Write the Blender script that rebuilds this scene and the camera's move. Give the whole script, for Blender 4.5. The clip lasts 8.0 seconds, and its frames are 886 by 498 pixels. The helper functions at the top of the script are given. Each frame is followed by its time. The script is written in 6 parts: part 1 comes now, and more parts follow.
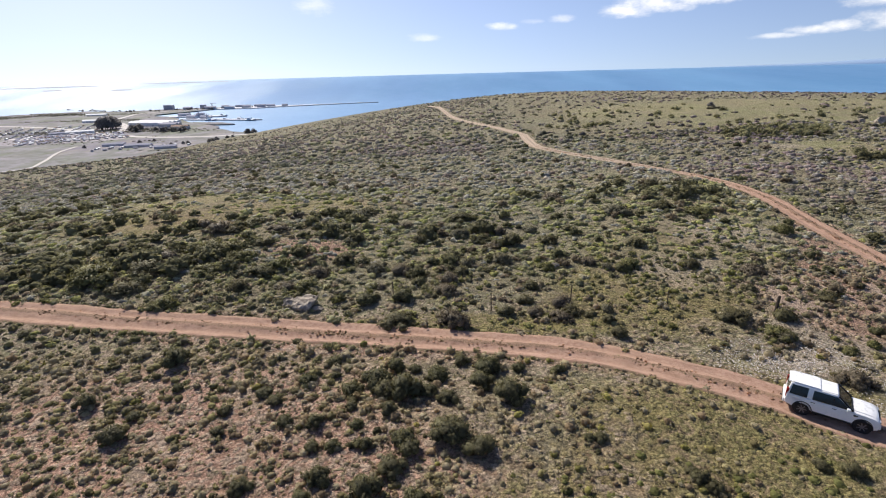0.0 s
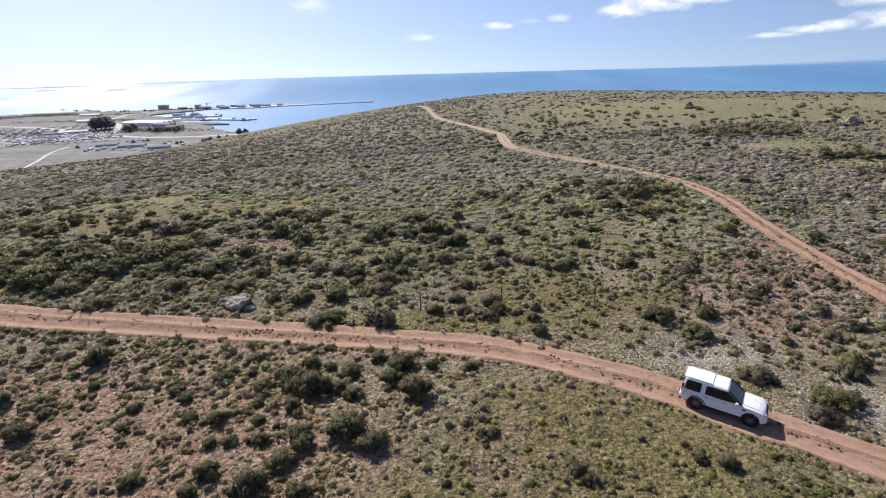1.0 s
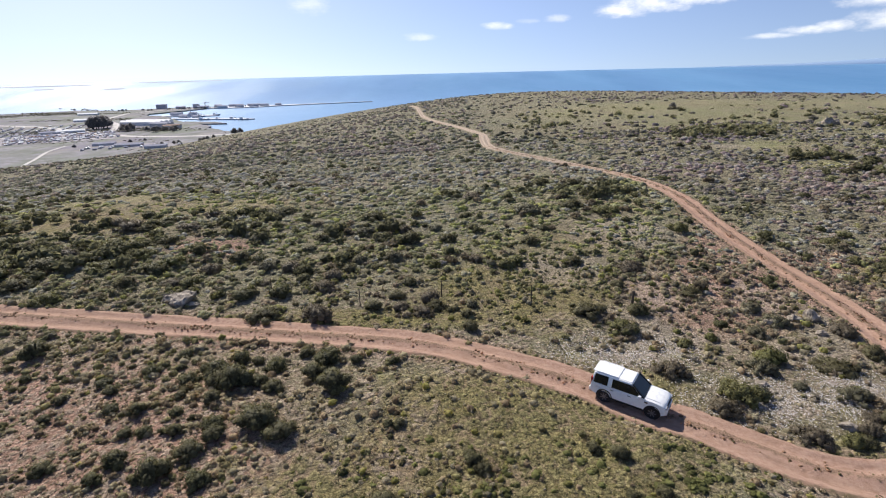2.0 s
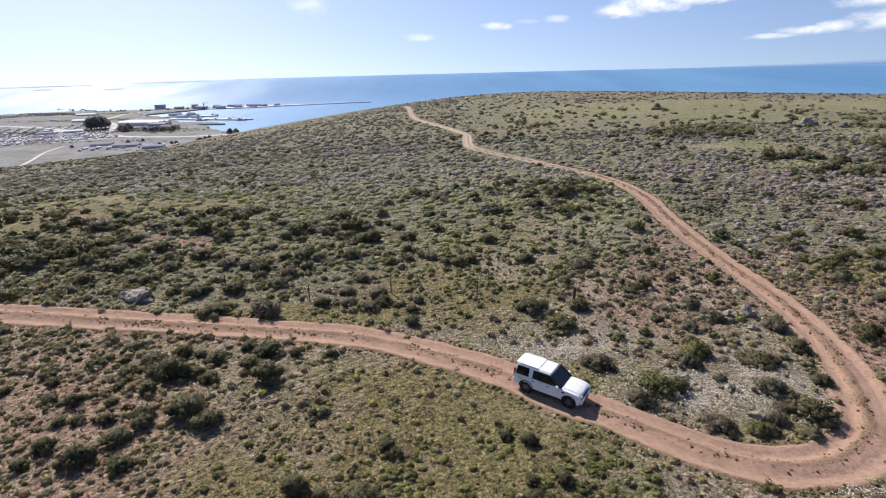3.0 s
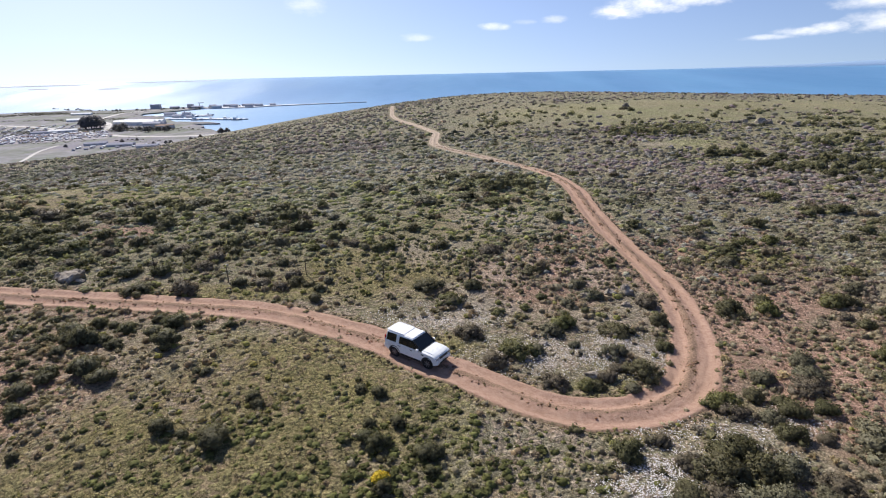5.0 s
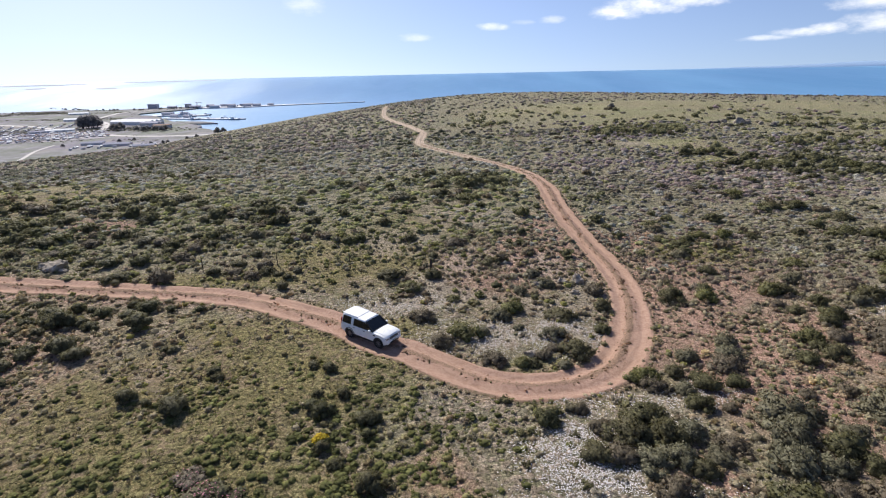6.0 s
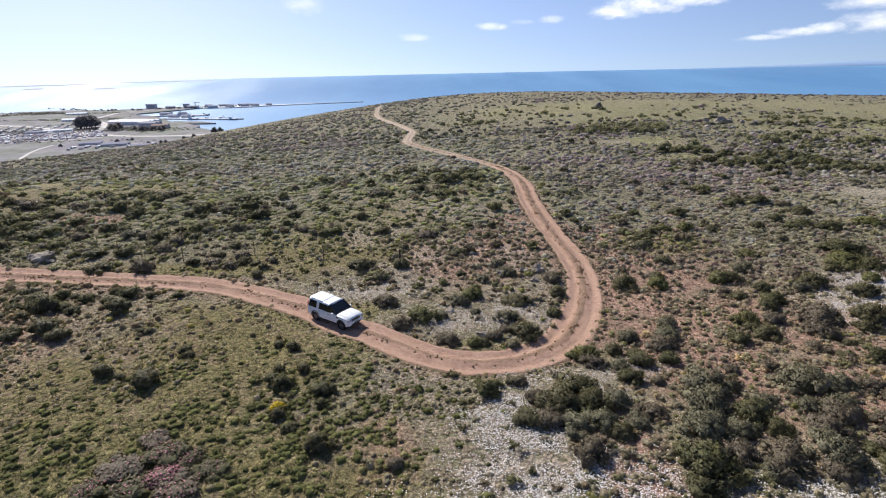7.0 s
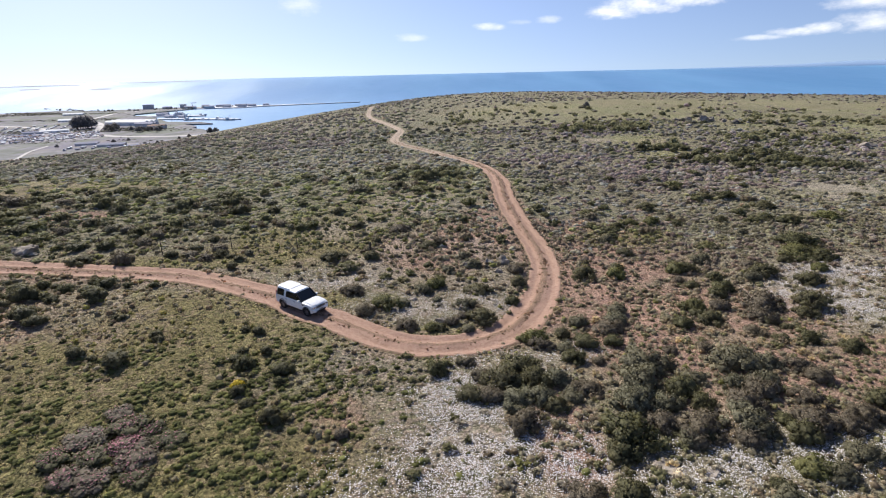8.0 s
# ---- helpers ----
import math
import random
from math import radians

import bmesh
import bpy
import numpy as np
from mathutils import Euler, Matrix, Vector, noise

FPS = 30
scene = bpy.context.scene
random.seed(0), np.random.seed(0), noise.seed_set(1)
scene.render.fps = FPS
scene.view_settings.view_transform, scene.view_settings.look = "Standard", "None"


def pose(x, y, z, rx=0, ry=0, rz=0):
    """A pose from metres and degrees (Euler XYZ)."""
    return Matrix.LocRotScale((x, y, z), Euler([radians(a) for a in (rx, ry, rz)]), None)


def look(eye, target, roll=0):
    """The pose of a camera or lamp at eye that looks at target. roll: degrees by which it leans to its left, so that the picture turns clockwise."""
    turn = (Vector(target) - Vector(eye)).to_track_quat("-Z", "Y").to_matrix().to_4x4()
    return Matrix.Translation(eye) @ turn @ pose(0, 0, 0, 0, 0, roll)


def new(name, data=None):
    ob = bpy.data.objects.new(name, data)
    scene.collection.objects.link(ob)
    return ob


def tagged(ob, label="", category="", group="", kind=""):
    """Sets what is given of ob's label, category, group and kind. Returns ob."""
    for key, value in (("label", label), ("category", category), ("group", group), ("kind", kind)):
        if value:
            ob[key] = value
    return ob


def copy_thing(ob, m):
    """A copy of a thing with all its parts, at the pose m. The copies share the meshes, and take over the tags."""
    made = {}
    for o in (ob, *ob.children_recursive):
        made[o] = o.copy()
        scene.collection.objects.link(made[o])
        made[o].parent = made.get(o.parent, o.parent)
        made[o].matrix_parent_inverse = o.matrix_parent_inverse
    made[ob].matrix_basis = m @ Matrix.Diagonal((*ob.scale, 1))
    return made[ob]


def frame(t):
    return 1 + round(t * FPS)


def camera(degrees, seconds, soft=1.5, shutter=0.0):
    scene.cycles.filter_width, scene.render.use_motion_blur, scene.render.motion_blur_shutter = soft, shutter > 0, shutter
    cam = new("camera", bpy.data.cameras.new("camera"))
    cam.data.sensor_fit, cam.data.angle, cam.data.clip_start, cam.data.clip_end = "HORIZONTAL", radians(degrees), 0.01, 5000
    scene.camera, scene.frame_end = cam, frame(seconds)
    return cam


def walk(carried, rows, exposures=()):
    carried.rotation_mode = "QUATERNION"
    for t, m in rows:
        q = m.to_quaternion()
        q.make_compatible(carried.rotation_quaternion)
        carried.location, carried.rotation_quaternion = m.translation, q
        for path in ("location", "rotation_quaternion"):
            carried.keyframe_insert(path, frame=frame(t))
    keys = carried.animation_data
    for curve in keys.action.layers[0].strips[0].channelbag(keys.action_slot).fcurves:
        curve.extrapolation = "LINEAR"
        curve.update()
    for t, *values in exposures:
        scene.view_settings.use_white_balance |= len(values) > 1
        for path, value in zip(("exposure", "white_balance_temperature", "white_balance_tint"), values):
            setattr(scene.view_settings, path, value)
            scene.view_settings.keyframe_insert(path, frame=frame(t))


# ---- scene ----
# The camera: a drone about 20 m over the hill, sliding to the right and drawing back.
cam = camera(80.4, 8.0, soft=1.1)
EYE, TILT, LEAN, TURN = 20.0, 1.869, 1.32, -0.2
METRES = EYE * 1.88
EXPOSURE = 0.46
ROWS = [
    (0.0, 0.0, 0.0, 0.0, -0.04, -20.72, 0.11),
    (0.5, 0.0749, -0.008, 0.0023, -0.2, -20.73, 0.13),
    (1.0, 0.1456, -0.0172, 0.0056, -0.4, -20.76, 0.13),
    (1.5, 0.2142, -0.0286, 0.0074, -0.44, -20.78, 0.04),
    (3.0, 0.3971, -0.075, 0.0146, -0.53, -20.74, 0.01),
    (3.5, 0.4537, -0.0968, 0.0147, -0.57, -20.73, 0.0),
    (4.0, 0.5106, -0.1237, 0.0149, -0.55, -20.69, -0.04),
    (4.5, 0.565, -0.1551, 0.017, -0.72, -20.71, -0.06),
    (5.0, 0.6185, -0.1921, 0.0172, -0.78, -20.71, -0.13),
    (6.5, 0.7532, -0.316, 0.0277, -1.0, -20.7, -0.21),
    (7.0, 0.7947, -0.3545, 0.0282, -1.06, -20.72, -0.18),
    (7.5, 0.8362, -0.3889, 0.0291, -1.19, -20.74, -0.14),
    (8.0, 0.8764, -0.4176, 0.0286, -1.3, -20.7, -0.14),
]
walk(cam, [(t, pose(0, 0, EYE, TILT, LEAN, TURN) @ pose(METRES * x, METRES * y, METRES * z, 90 + pitch, roll, yaw)) for t, x, y, z, yaw, pitch, roll in ROWS],
     [(0.0, EXPOSURE, 6700, 10), (0.8, EXPOSURE, 6540, 10), (3.0, EXPOSURE, 6480, 10), (5.0, EXPOSURE, 6400, 10), (8.0, EXPOSURE, 6400, 10)])

# ---- light ----
SUN_AZ, SUN_EL = -33.0, 41.0      # degrees from +y towards +x, and above the horizon
SUN_POWER, SKY_POWER = 5.0, 0.085
sun_way = Vector((math.sin(radians(SUN_AZ)) * math.cos(radians(SUN_EL)), math.cos(radians(SUN_AZ)) * math.cos(radians(SUN_EL)), math.sin(radians(SUN_EL))))
sun_data = bpy.data.lights.new("sun", "SUN")
sun_data.energy, sun_data.angle, sun_data.color = SUN_POWER, radians(0.53), (1.0, 0.945, 0.855)
sun = new("sun", sun_data)
sun.matrix_world = look(sun_way * 100, (0, 0, 0))


class Nodes:
    """A short way to write node trees."""

    def __init__(self, tree):
        self.tree = tree
        tree.nodes.clear()

    def add(self, kind, ins=(), op="", clamp=False, blend="", attribute=""):
        n = self.tree.nodes.new(kind)
        if op:
            n.operation = op
        if clamp:
            n.use_clamp = True
        if blend:
            n.data_type, n.blend_type = "RGBA", blend
        if attribute:
            n.attribute_name = attribute
        for k, v in dict(ins).items():
            if isinstance(v, bpy.types.NodeSocket):
                self.tree.links.new(v, n.inputs[k])
            else:
                n.inputs[k].default_value = v
        return n

    def math(self, op, a, b=0.0, c=0.0, clamp=False):
        return self.add("ShaderNodeMath", {0: a, 1: b, 2: c}, op=op, clamp=clamp).outputs[0]

    def mix(self, fac, a, b, blend="MIX"):
        n = self.add("ShaderNodeMix", blend=blend)
        for k, v in ((0, fac), (6, a), (7, b)):
            if isinstance(v, bpy.types.NodeSocket):
                self.tree.links.new(v, n.inputs[k])
            else:
                n.inputs[k].default_value = (*v, 1.0) if isinstance(v, tuple) and len(v) == 3 else v
        return n.outputs[2]

    def ramp(self, fac, lo, hi, a=0.0, b=1.0):
        n = self.add("ShaderNodeMapRange", {0: fac, 1: lo, 2: hi, 3: a, 4: b})
        n.interpolation_type = "SMOOTHSTEP"
        return n.outputs[0]

    def noise(self, vec, scale, detail=4.0, rough=0.55, out=0):
        return self.add("ShaderNodeTexNoise", {"Vector": vec, "Scale": scale, "Detail": detail, "Roughness": rough}).outputs[out]

    def attr(self, name, out="Fac"):
        return self.add("ShaderNodeAttribute", attribute=name).outputs[out]


def build_sky():
    world = bpy.data.worlds.new("sky")
    world.use_nodes = True
    scene.world = world
    n = Nodes(world.node_tree)
    way = n.add("ShaderNodeTexCoord").outputs["Generated"]
    xyz = n.add("ShaderNodeSeparateXYZ", {0: way})
    up = n.math("MAXIMUM", n.math("ADD", xyz.outputs[2], 0.115), 0.115)
    held = n.add("ShaderNodeCombineXYZ", {0: xyz.outputs[0], 1: xyz.outputs[1], 2: up}).outputs[0]
    sky = n.add("ShaderNodeTexSky")
    sky.sky_type, sky.sun_disc = "NISHITA", False
    sky.sun_elevation, sky.sun_rotation, sky.altitude = radians(SUN_EL), radians(SUN_AZ), 150.0
    sky.air_density, sky.dust_density, sky.ozone_density = 1.0, 0.74, 1.9
    n.tree.links.new(held, sky.inputs["Vector"])
    # a few small fair-weather clouds: azimuth, elevation, half width, half height (degrees), how dense
    grain = n.noise(n.add("ShaderNodeMapping", {"Vector": way, "Scale": (1.0, 1.0, 2.4)}).outputs[0], 30.0, 8.0, 0.62)
    total = None
    for az, el, wide, high, dense in CLOUDS:
        a, e = radians(az), radians(el)
        right, out = Vector((math.cos(a), -math.sin(a), 0)), Vector((math.sin(a), math.cos(a), 0))
        across = n.math("MULTIPLY", n.add("ShaderNodeVectorMath", {0: way, 1: right}, op="DOT_PRODUCT").outputs["Value"], 1 / radians(wide))
        above = n.math("MULTIPLY_ADD", xyz.outputs[2], 1 / radians(high), -math.sin(e) / radians(high))
        front = n.math("GREATER_THAN", n.add("ShaderNodeVectorMath", {0: way, 1: out}, op="DOT_PRODUCT").outputs["Value"], 0.0)
        far = n.math("ADD", n.math("MULTIPLY", across, across), n.math("MULTIPLY", above, above))
        puff = n.math("SUBTRACT", n.math("MULTIPLY_ADD", far, -0.42, 0.62), n.math("MULTIPLY_ADD", grain, -1.1, 0.55))
        puff = n.math("MULTIPLY", n.ramp(puff, 0.10, 0.95, 0.0, dense), front)
        total = puff if total is None else n.math("MAXIMUM", total, puff)
    air = n.mix(1.0, sky.outputs[0], (1.035, 1.0, 1.13), "MULTIPLY")
    sky_back = n.add("ShaderNodeBackground", {"Color": air, "Strength": SKY_POWER})
    cloud_back = n.add("ShaderNodeBackground", {"Color": (1.0, 0.98, 0.95, 1.0), "Strength": 1.0})
    both = n.add("ShaderNodeMixShader", {0: total, 1: sky_back.outputs[0], 2: cloud_back.outputs[0]})
    n.add("ShaderNodeOutputWorld", {0: both.outputs[0]})


CLOUDS = [(18.2, 4.95, 3.0, 0.75, 1.0), (20.8, 5.35, 4.2, 0.85, 0.95), (24.0, 5.5, 4.6, 0.55, 0.8), (6.25, 4.0, 1.5, 0.42, 0.75), (12.0, 4.5, 1.5, 0.38, 0.45), (9.3, 4.35, 1.3, 0.25, 0.25), (-1.6, 3.15, 1.8, 0.48, 0.45), (30.8, 2.1, 2.6, 0.28, 0.6), (33.6, 2.5, 2.4, 0.42, 0.8), (35.4, 2.75, 1.9, 0.48, 0.85), (38.4, 3.0, 2.6, 0.9, 0.7), (38.6, 4.6, 3.4, 0.8, 0.75), (-12.3, 6.3, 2.0, 1.0, 0.4)]
build_sky()


# ---- materials ----
def material(name):
    m = bpy.data.materials.new(name)
    m.use_nodes = True
    return m, Nodes(m.node_tree)


def finish(n, color, rough=0.8, bump=None, strength=0.4, dist=0.05, metal=0.0, spec=0.3, extra=()):
    ins = {"Base Color": color, "Roughness": rough, "Metallic": metal, "Specular IOR Level": spec, **dict(extra)}
    if isinstance(color, tuple) and len(color) == 3:
        ins["Base Color"] = (*color, 1.0)
    if bump is not None:
        ins["Normal"] = n.add("ShaderNodeBump", {"Height": bump, "Strength": strength, "Distance": dist}).outputs[0]
    b = n.add("ShaderNodeBsdfPrincipled", ins)
    n.add("ShaderNodeOutputMaterial", {0: b.outputs[0]})
    return b


def simple(name, color, rough=0.6, metal=0.0, grain=30.0, vary=0.15, spec=0.4, coat=0.0):
    """A plain surface with a little grain and dirt."""
    m, n = material(name)
    at = n.add("ShaderNodeTexCoord").outputs["Object"]
    fine, wide = n.noise(at, grain, 4.0), n.noise(at, grain * 0.08, 3.0)
    dull = tuple(c * (1 - vary) for c in color)
    c = n.mix(n.math("MULTIPLY_ADD", fine, 0.5, n.math("MULTIPLY", wide, 0.5)), dull, color)
    finish(n, c, n.math("MULTIPLY_ADD", fine, 0.15, rough - 0.07), fine, 0.08, 0.004, metal, spec, {"Coat Weight": coat})
    return m


def ground_material():
    m, n = material("scrub_ground")
    at = n.add("ShaderNodeTexCoord").outputs["Object"]
    big, mid, small, fine, grit = n.noise(at, 0.055, 4.0), n.noise(at, 0.5, 5.0, 0.6), n.noise(at, 2.2, 5.0, 0.7), n.noise(at, 6.5, 4.0, 0.7), n.noise(at, 17.0, 3.0, 0.7)
    green, soil, pale, far_off = n.attr("green"), n.attr("soil"), n.attr("pale"), n.attr("far_off")
    litter = n.mix(n.ramp(small, 0.35, 0.65), (0.158, 0.140, 0.094), (0.315, 0.278, 0.195))
    litter = n.mix(n.ramp(mid, 0.42, 0.60, 0.0, 0.6), litter, (0.195, 0.195, 0.105))
    earth = n.mix(n.ramp(small, 0.35, 0.65), (0.255, 0.152, 0.112), (0.46, 0.300, 0.228))
    earth = n.mix(n.ramp(mid, 0.52, 0.66, 0.0, 0.6), earth, (0.27, 0.22, 0.145))
    grass = n.mix(n.ramp(small, 0.35, 0.62), (0.138, 0.126, 0.052), (0.272, 0.226, 0.104))
    grass = n.mix(n.ramp(mid, 0.45, 0.60, 0.0, 0.7), grass, (0.29, 0.212, 0.145))
    # far grass is drier and paler, some of the paleness being painted haze
    grass = n.mix(n.math("MULTIPLY", far_off, 0.75), grass, n.mix(n.ramp(mid, 0.35, 0.65), (0.205, 0.215, 0.103), (0.325, 0.312, 0.178)))
    grass = n.mix(n.math("MULTIPLY", far_off, n.ramp(n.noise(at, 0.13, 5.0, 0.65), 0.45, 0.6, 0.0, 0.5)), grass, (0.29, 0.235, 0.17))
    litter = n.mix(n.math("MULTIPLY", n.attr("brush"), 0.85), litter, n.mix(n.ramp(mid, 0.35, 0.65), (0.125, 0.117, 0.080), (0.235, 0.215, 0.160)))
    # low cushions and herbs that close the ground between the shrubs
    bent = n.add("ShaderNodeVectorMath", {0: at, 1: n.add("ShaderNodeVectorMath", {0: n.noise(at, 1.1, 3.0, 0.6, 1), "Scale": 0.8}, op="SCALE").outputs[0]}, op="ADD").outputs[0]
    cells = n.add("ShaderNodeTexVoronoi", {"Vector": bent, "Scale": 1.25})
    lot = n.add("ShaderNodeSeparateColor", {0: cells.outputs["Color"]})
    under = n.mix(lot.outputs[0], (0.125, 0.118, 0.074), (0.262, 0.235, 0.170))
    under = n.mix(n.ramp(lot.outputs[1], 0.68, 0.95), under, (0.315, 0.28, 0.20))
    under = n.mix(n.math("MULTIPLY", n.ramp(n.noise(at, 0.075, 4.0, 0.6), 0.44, 0.58, 0.0, 0.6), n.math("SUBTRACT", 1.15, lot.outputs[2])), under, (0.175, 0.184, 0.096))
    dome = n.ramp(cells.outputs["Distance"], 0.05, 0.75, 1.0, 0.0)
    covered = n.math("MULTIPLY", n.attr("under"), n.ramp(n.math("ADD", dome, n.math("MULTIPLY_ADD", mid, 1.2, -0.6)), 0.15, 0.45))
    # straw-coloured and green tufts of the near ground
    tufts = n.add("ShaderNodeTexVoronoi", {"Vector": bent, "Scale": 2.7})
    tufts.feature = cells.feature = "SMOOTH_F1"
    own = n.add("ShaderNodeSeparateColor", {0: tufts.outputs["Color"]})
    straw = n.mix(own.outputs[0], (0.225, 0.172, 0.128), (0.46, 0.368, 0.290))
    straw = n.mix(n.ramp(own.outputs[1], 0.62, 0.9), straw, (0.15, 0.142, 0.080))
    fresh = n.mix(own.outputs[0], (0.128, 0.124, 0.050), (0.290, 0.256, 0.118))
    bare = n.noise(at, 0.17, 5.0, 0.65)
    tuft = n.mix(n.ramp(n.math("ADD", green, n.math("ADD", n.math("MULTIPLY_ADD", mid, 0.8, -0.4), n.math("MULTIPLY_ADD", bare, -3.0, 1.5))), 0.2, 0.65), straw, fresh)
    hump = n.ramp(tufts.outputs["Distance"], 0.05, 0.7, 1.0, 0.0)
    tufted = n.math("MULTIPLY", n.attr("tufted"), n.ramp(n.math("ADD", hump, n.math("MULTIPLY_ADD", mid, 1.4, -0.7)), 0.2, 0.5))
    c = n.mix(n.ramp(n.math("ADD", soil, n.math("MULTIPLY_ADD", mid, 0.9, -0.45)), 0.25, 0.75), litter, earth)
    c = n.mix(n.ramp(n.math("ADD", green, n.math("MULTIPLY_ADD", small, 1.0, -0.5)), 0.2, 0.6), c, grass)
    c = n.mix(n.math("MULTIPLY", tufted, 0.8), n.mix(n.math("MULTIPLY", covered, 0.9), c, under), tuft)
    c = n.mix(n.ramp(n.math("ADD", pale, n.math("MULTIPLY_ADD", small, 1.4, -0.7)), 0.45, 1.0, 0.0, 0.5), c, (0.44, 0.37, 0.305))
    c = n.mix(n.ramp(big, 0.35, 0.65, 0.0, 0.25), c, (0.21, 0.155, 0.105))
    grain = n.math("MULTIPLY", n.ramp(fine, 0.32, 0.66, 1.35, 0.55), n.ramp(grit, 0.35, 0.65, 0.72, 1.28))
    c = n.mix(1.0, c, n.add("ShaderNodeCombineColor", {0: grain, 1: grain, 2: grain}).outputs[0], "MULTIPLY")
    height = n.math("ADD", n.math("MULTIPLY", small, 1.0), n.math("ADD", n.math("MULTIPLY", fine, 0.5), n.math("MULTIPLY", grit, 0.18)))
    height = n.math("ADD", height, n.math("ADD", n.math("MULTIPLY", n.math("MULTIPLY", dome, covered), 1.1), n.math("MULTIPLY", n.math("MULTIPLY", hump, tufted), 0.45)))
    finish(n, c, 0.95, height, 1.0, 0.30, spec=0.1)
    return m


def road_material():
    m, n = material("dirt_track")
    at = n.add("ShaderNodeTexCoord").outputs["Object"]
    across, edge = n.attr("across"), n.attr("edge")
    big, mid, small, grit = n.noise(at, 0.12, 3.0), n.noise(at, 0.9, 5.0, 0.6), n.noise(at, 3.5, 5.0, 0.65), n.noise(at, 16.0, 4.0, 0.7)
    dirt = n.mix(n.ramp(small, 0.28, 0.72), (0.285, 0.172, 0.124), (0.405, 0.268, 0.205))
    dirt = n.mix(n.ramp(big, 0.35, 0.65, 0.0, 0.5), dirt, (0.35, 0.225, 0.158))
    dirt = n.mix(n.ramp(mid, 0.5, 0.75, 0.0, 0.45), dirt, (0.43, 0.29, 0.215))
    lane = n.add("ShaderNodeCombineXYZ", {0: n.math("MULTIPLY", n.attr("along"), 0.32), 1: n.math("MULTIPLY", n.attr("aside"), 1.5), 2: 0.0}).outputs[0]
    streak = n.noise(lane, 1.6, 5.0, 0.65)
    dirt = n.mix(n.ramp(streak, 0.50, 0.66, 0.0, 0.4), dirt, (0.20, 0.118, 0.080))
    dirt = n.mix(n.ramp(streak, 0.46, 0.30, 0.0, 0.3), dirt, (0.45, 0.295, 0.22))
    rubble = n.mix(n.ramp(grit, 0.35, 0.65), (0.125, 0.082, 0.055), (0.33, 0.215, 0.15))
    c = n.mix(n.ramp(n.math("ADD", across, n.math("MULTIPLY_ADD", small, 1.5, -0.75)), 0.25, 0.6), dirt, rubble)
    c = n.mix(n.ramp(n.math("ADD", edge, n.math("MULTIPLY_ADD", small, 1.3, -0.65)), 0.4, 0.9), c, (0.16, 0.125, 0.075))
    # the track turns paler and greyer further up the hill
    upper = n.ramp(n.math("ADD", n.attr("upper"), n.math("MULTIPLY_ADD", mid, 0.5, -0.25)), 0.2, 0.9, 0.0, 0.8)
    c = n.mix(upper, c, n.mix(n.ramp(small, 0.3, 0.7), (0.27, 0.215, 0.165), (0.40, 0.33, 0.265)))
    height = n.math("ADD", n.math("MULTIPLY", small, 0.6), n.math("MULTIPLY", grit, 0.4))
    finish(n, c, 0.93, height, 0.9, 0.11, spec=0.15)
    return m


def leaf_material(name, dark, light, rough=0.6, through_light=0.32):
    m, n = material(name)
    geo, ob = n.add("ShaderNodeNewGeometry"), n.add("ShaderNodeObjectInfo")
    at = n.add("ShaderNodeTexCoord").outputs["Object"]
    c = n.mix(geo.outputs["Random Per Island"], dark, light)
    c = n.mix(n.ramp(n.noise(at, 7.0, 4.0, 0.7), 0.4, 0.7, 0.0, 0.4), c, tuple(0.6 * v for v in dark))
    c = n.mix(n.math("MULTIPLY", ob.outputs["Random"], 0.4), c, (0.17, 0.14, 0.085))
    leafy = n.add("ShaderNodeBump", {"Height": n.noise(at, 16.0, 3.0, 0.7), "Strength": 0.6, "Distance": 0.06}).outputs[0]
    b = n.add("ShaderNodeBsdfPrincipled", {"Base Color": c, "Roughness": rough, "Specular IOR Level": 0.25, "Normal": leafy})
    t = n.add("ShaderNodeBsdfTranslucent", {"Color": c, "Normal": leafy})
    n.add("ShaderNodeOutputMaterial", {0: n.add("ShaderNodeMixShader", {0: through_light, 1: b.outputs[0], 2: t.outputs[0]}).outputs[0]})
    return m


def cover_material():
    """Low growth; each plant carries its own colour."""
    m, n = material("low_growth")
    geo = n.add("ShaderNodeNewGeometry")
    at = n.add("ShaderNodeTexCoord").outputs["Object"]
    c = n.mix(1.0, n.attr("tint", "Color"), n.mix(geo.outputs["Random Per Island"], (0.66, 0.65, 0.58), (1.38, 1.33, 1.16)), "MULTIPLY")
    c = n.mix(n.ramp(n.noise(at, 4.0, 4.0, 0.7), 0.42, 0.72, 0.0, 0.4), c, (0.06, 0.055, 0.03))
    leafy = n.add("ShaderNodeBump", {"Height": n.noise(at, 5.5, 4.0, 0.7), "Strength": 0.8, "Distance": 0.12}).outputs[0]
    b = n.add("ShaderNodeBsdfPrincipled", {"Base Color": c, "Roughness": 0.75, "Specular IOR Level": 0.15, "Normal": leafy})
    t = n.add("ShaderNodeBsdfTranslucent", {"Color": c, "Normal": leafy})
    n.add("ShaderNodeOutputMaterial", {0: n.add("ShaderNodeMixShader", {0: 0.55, 1: b.outputs[0], 2: t.outputs[0]}).outputs[0]})
    return m


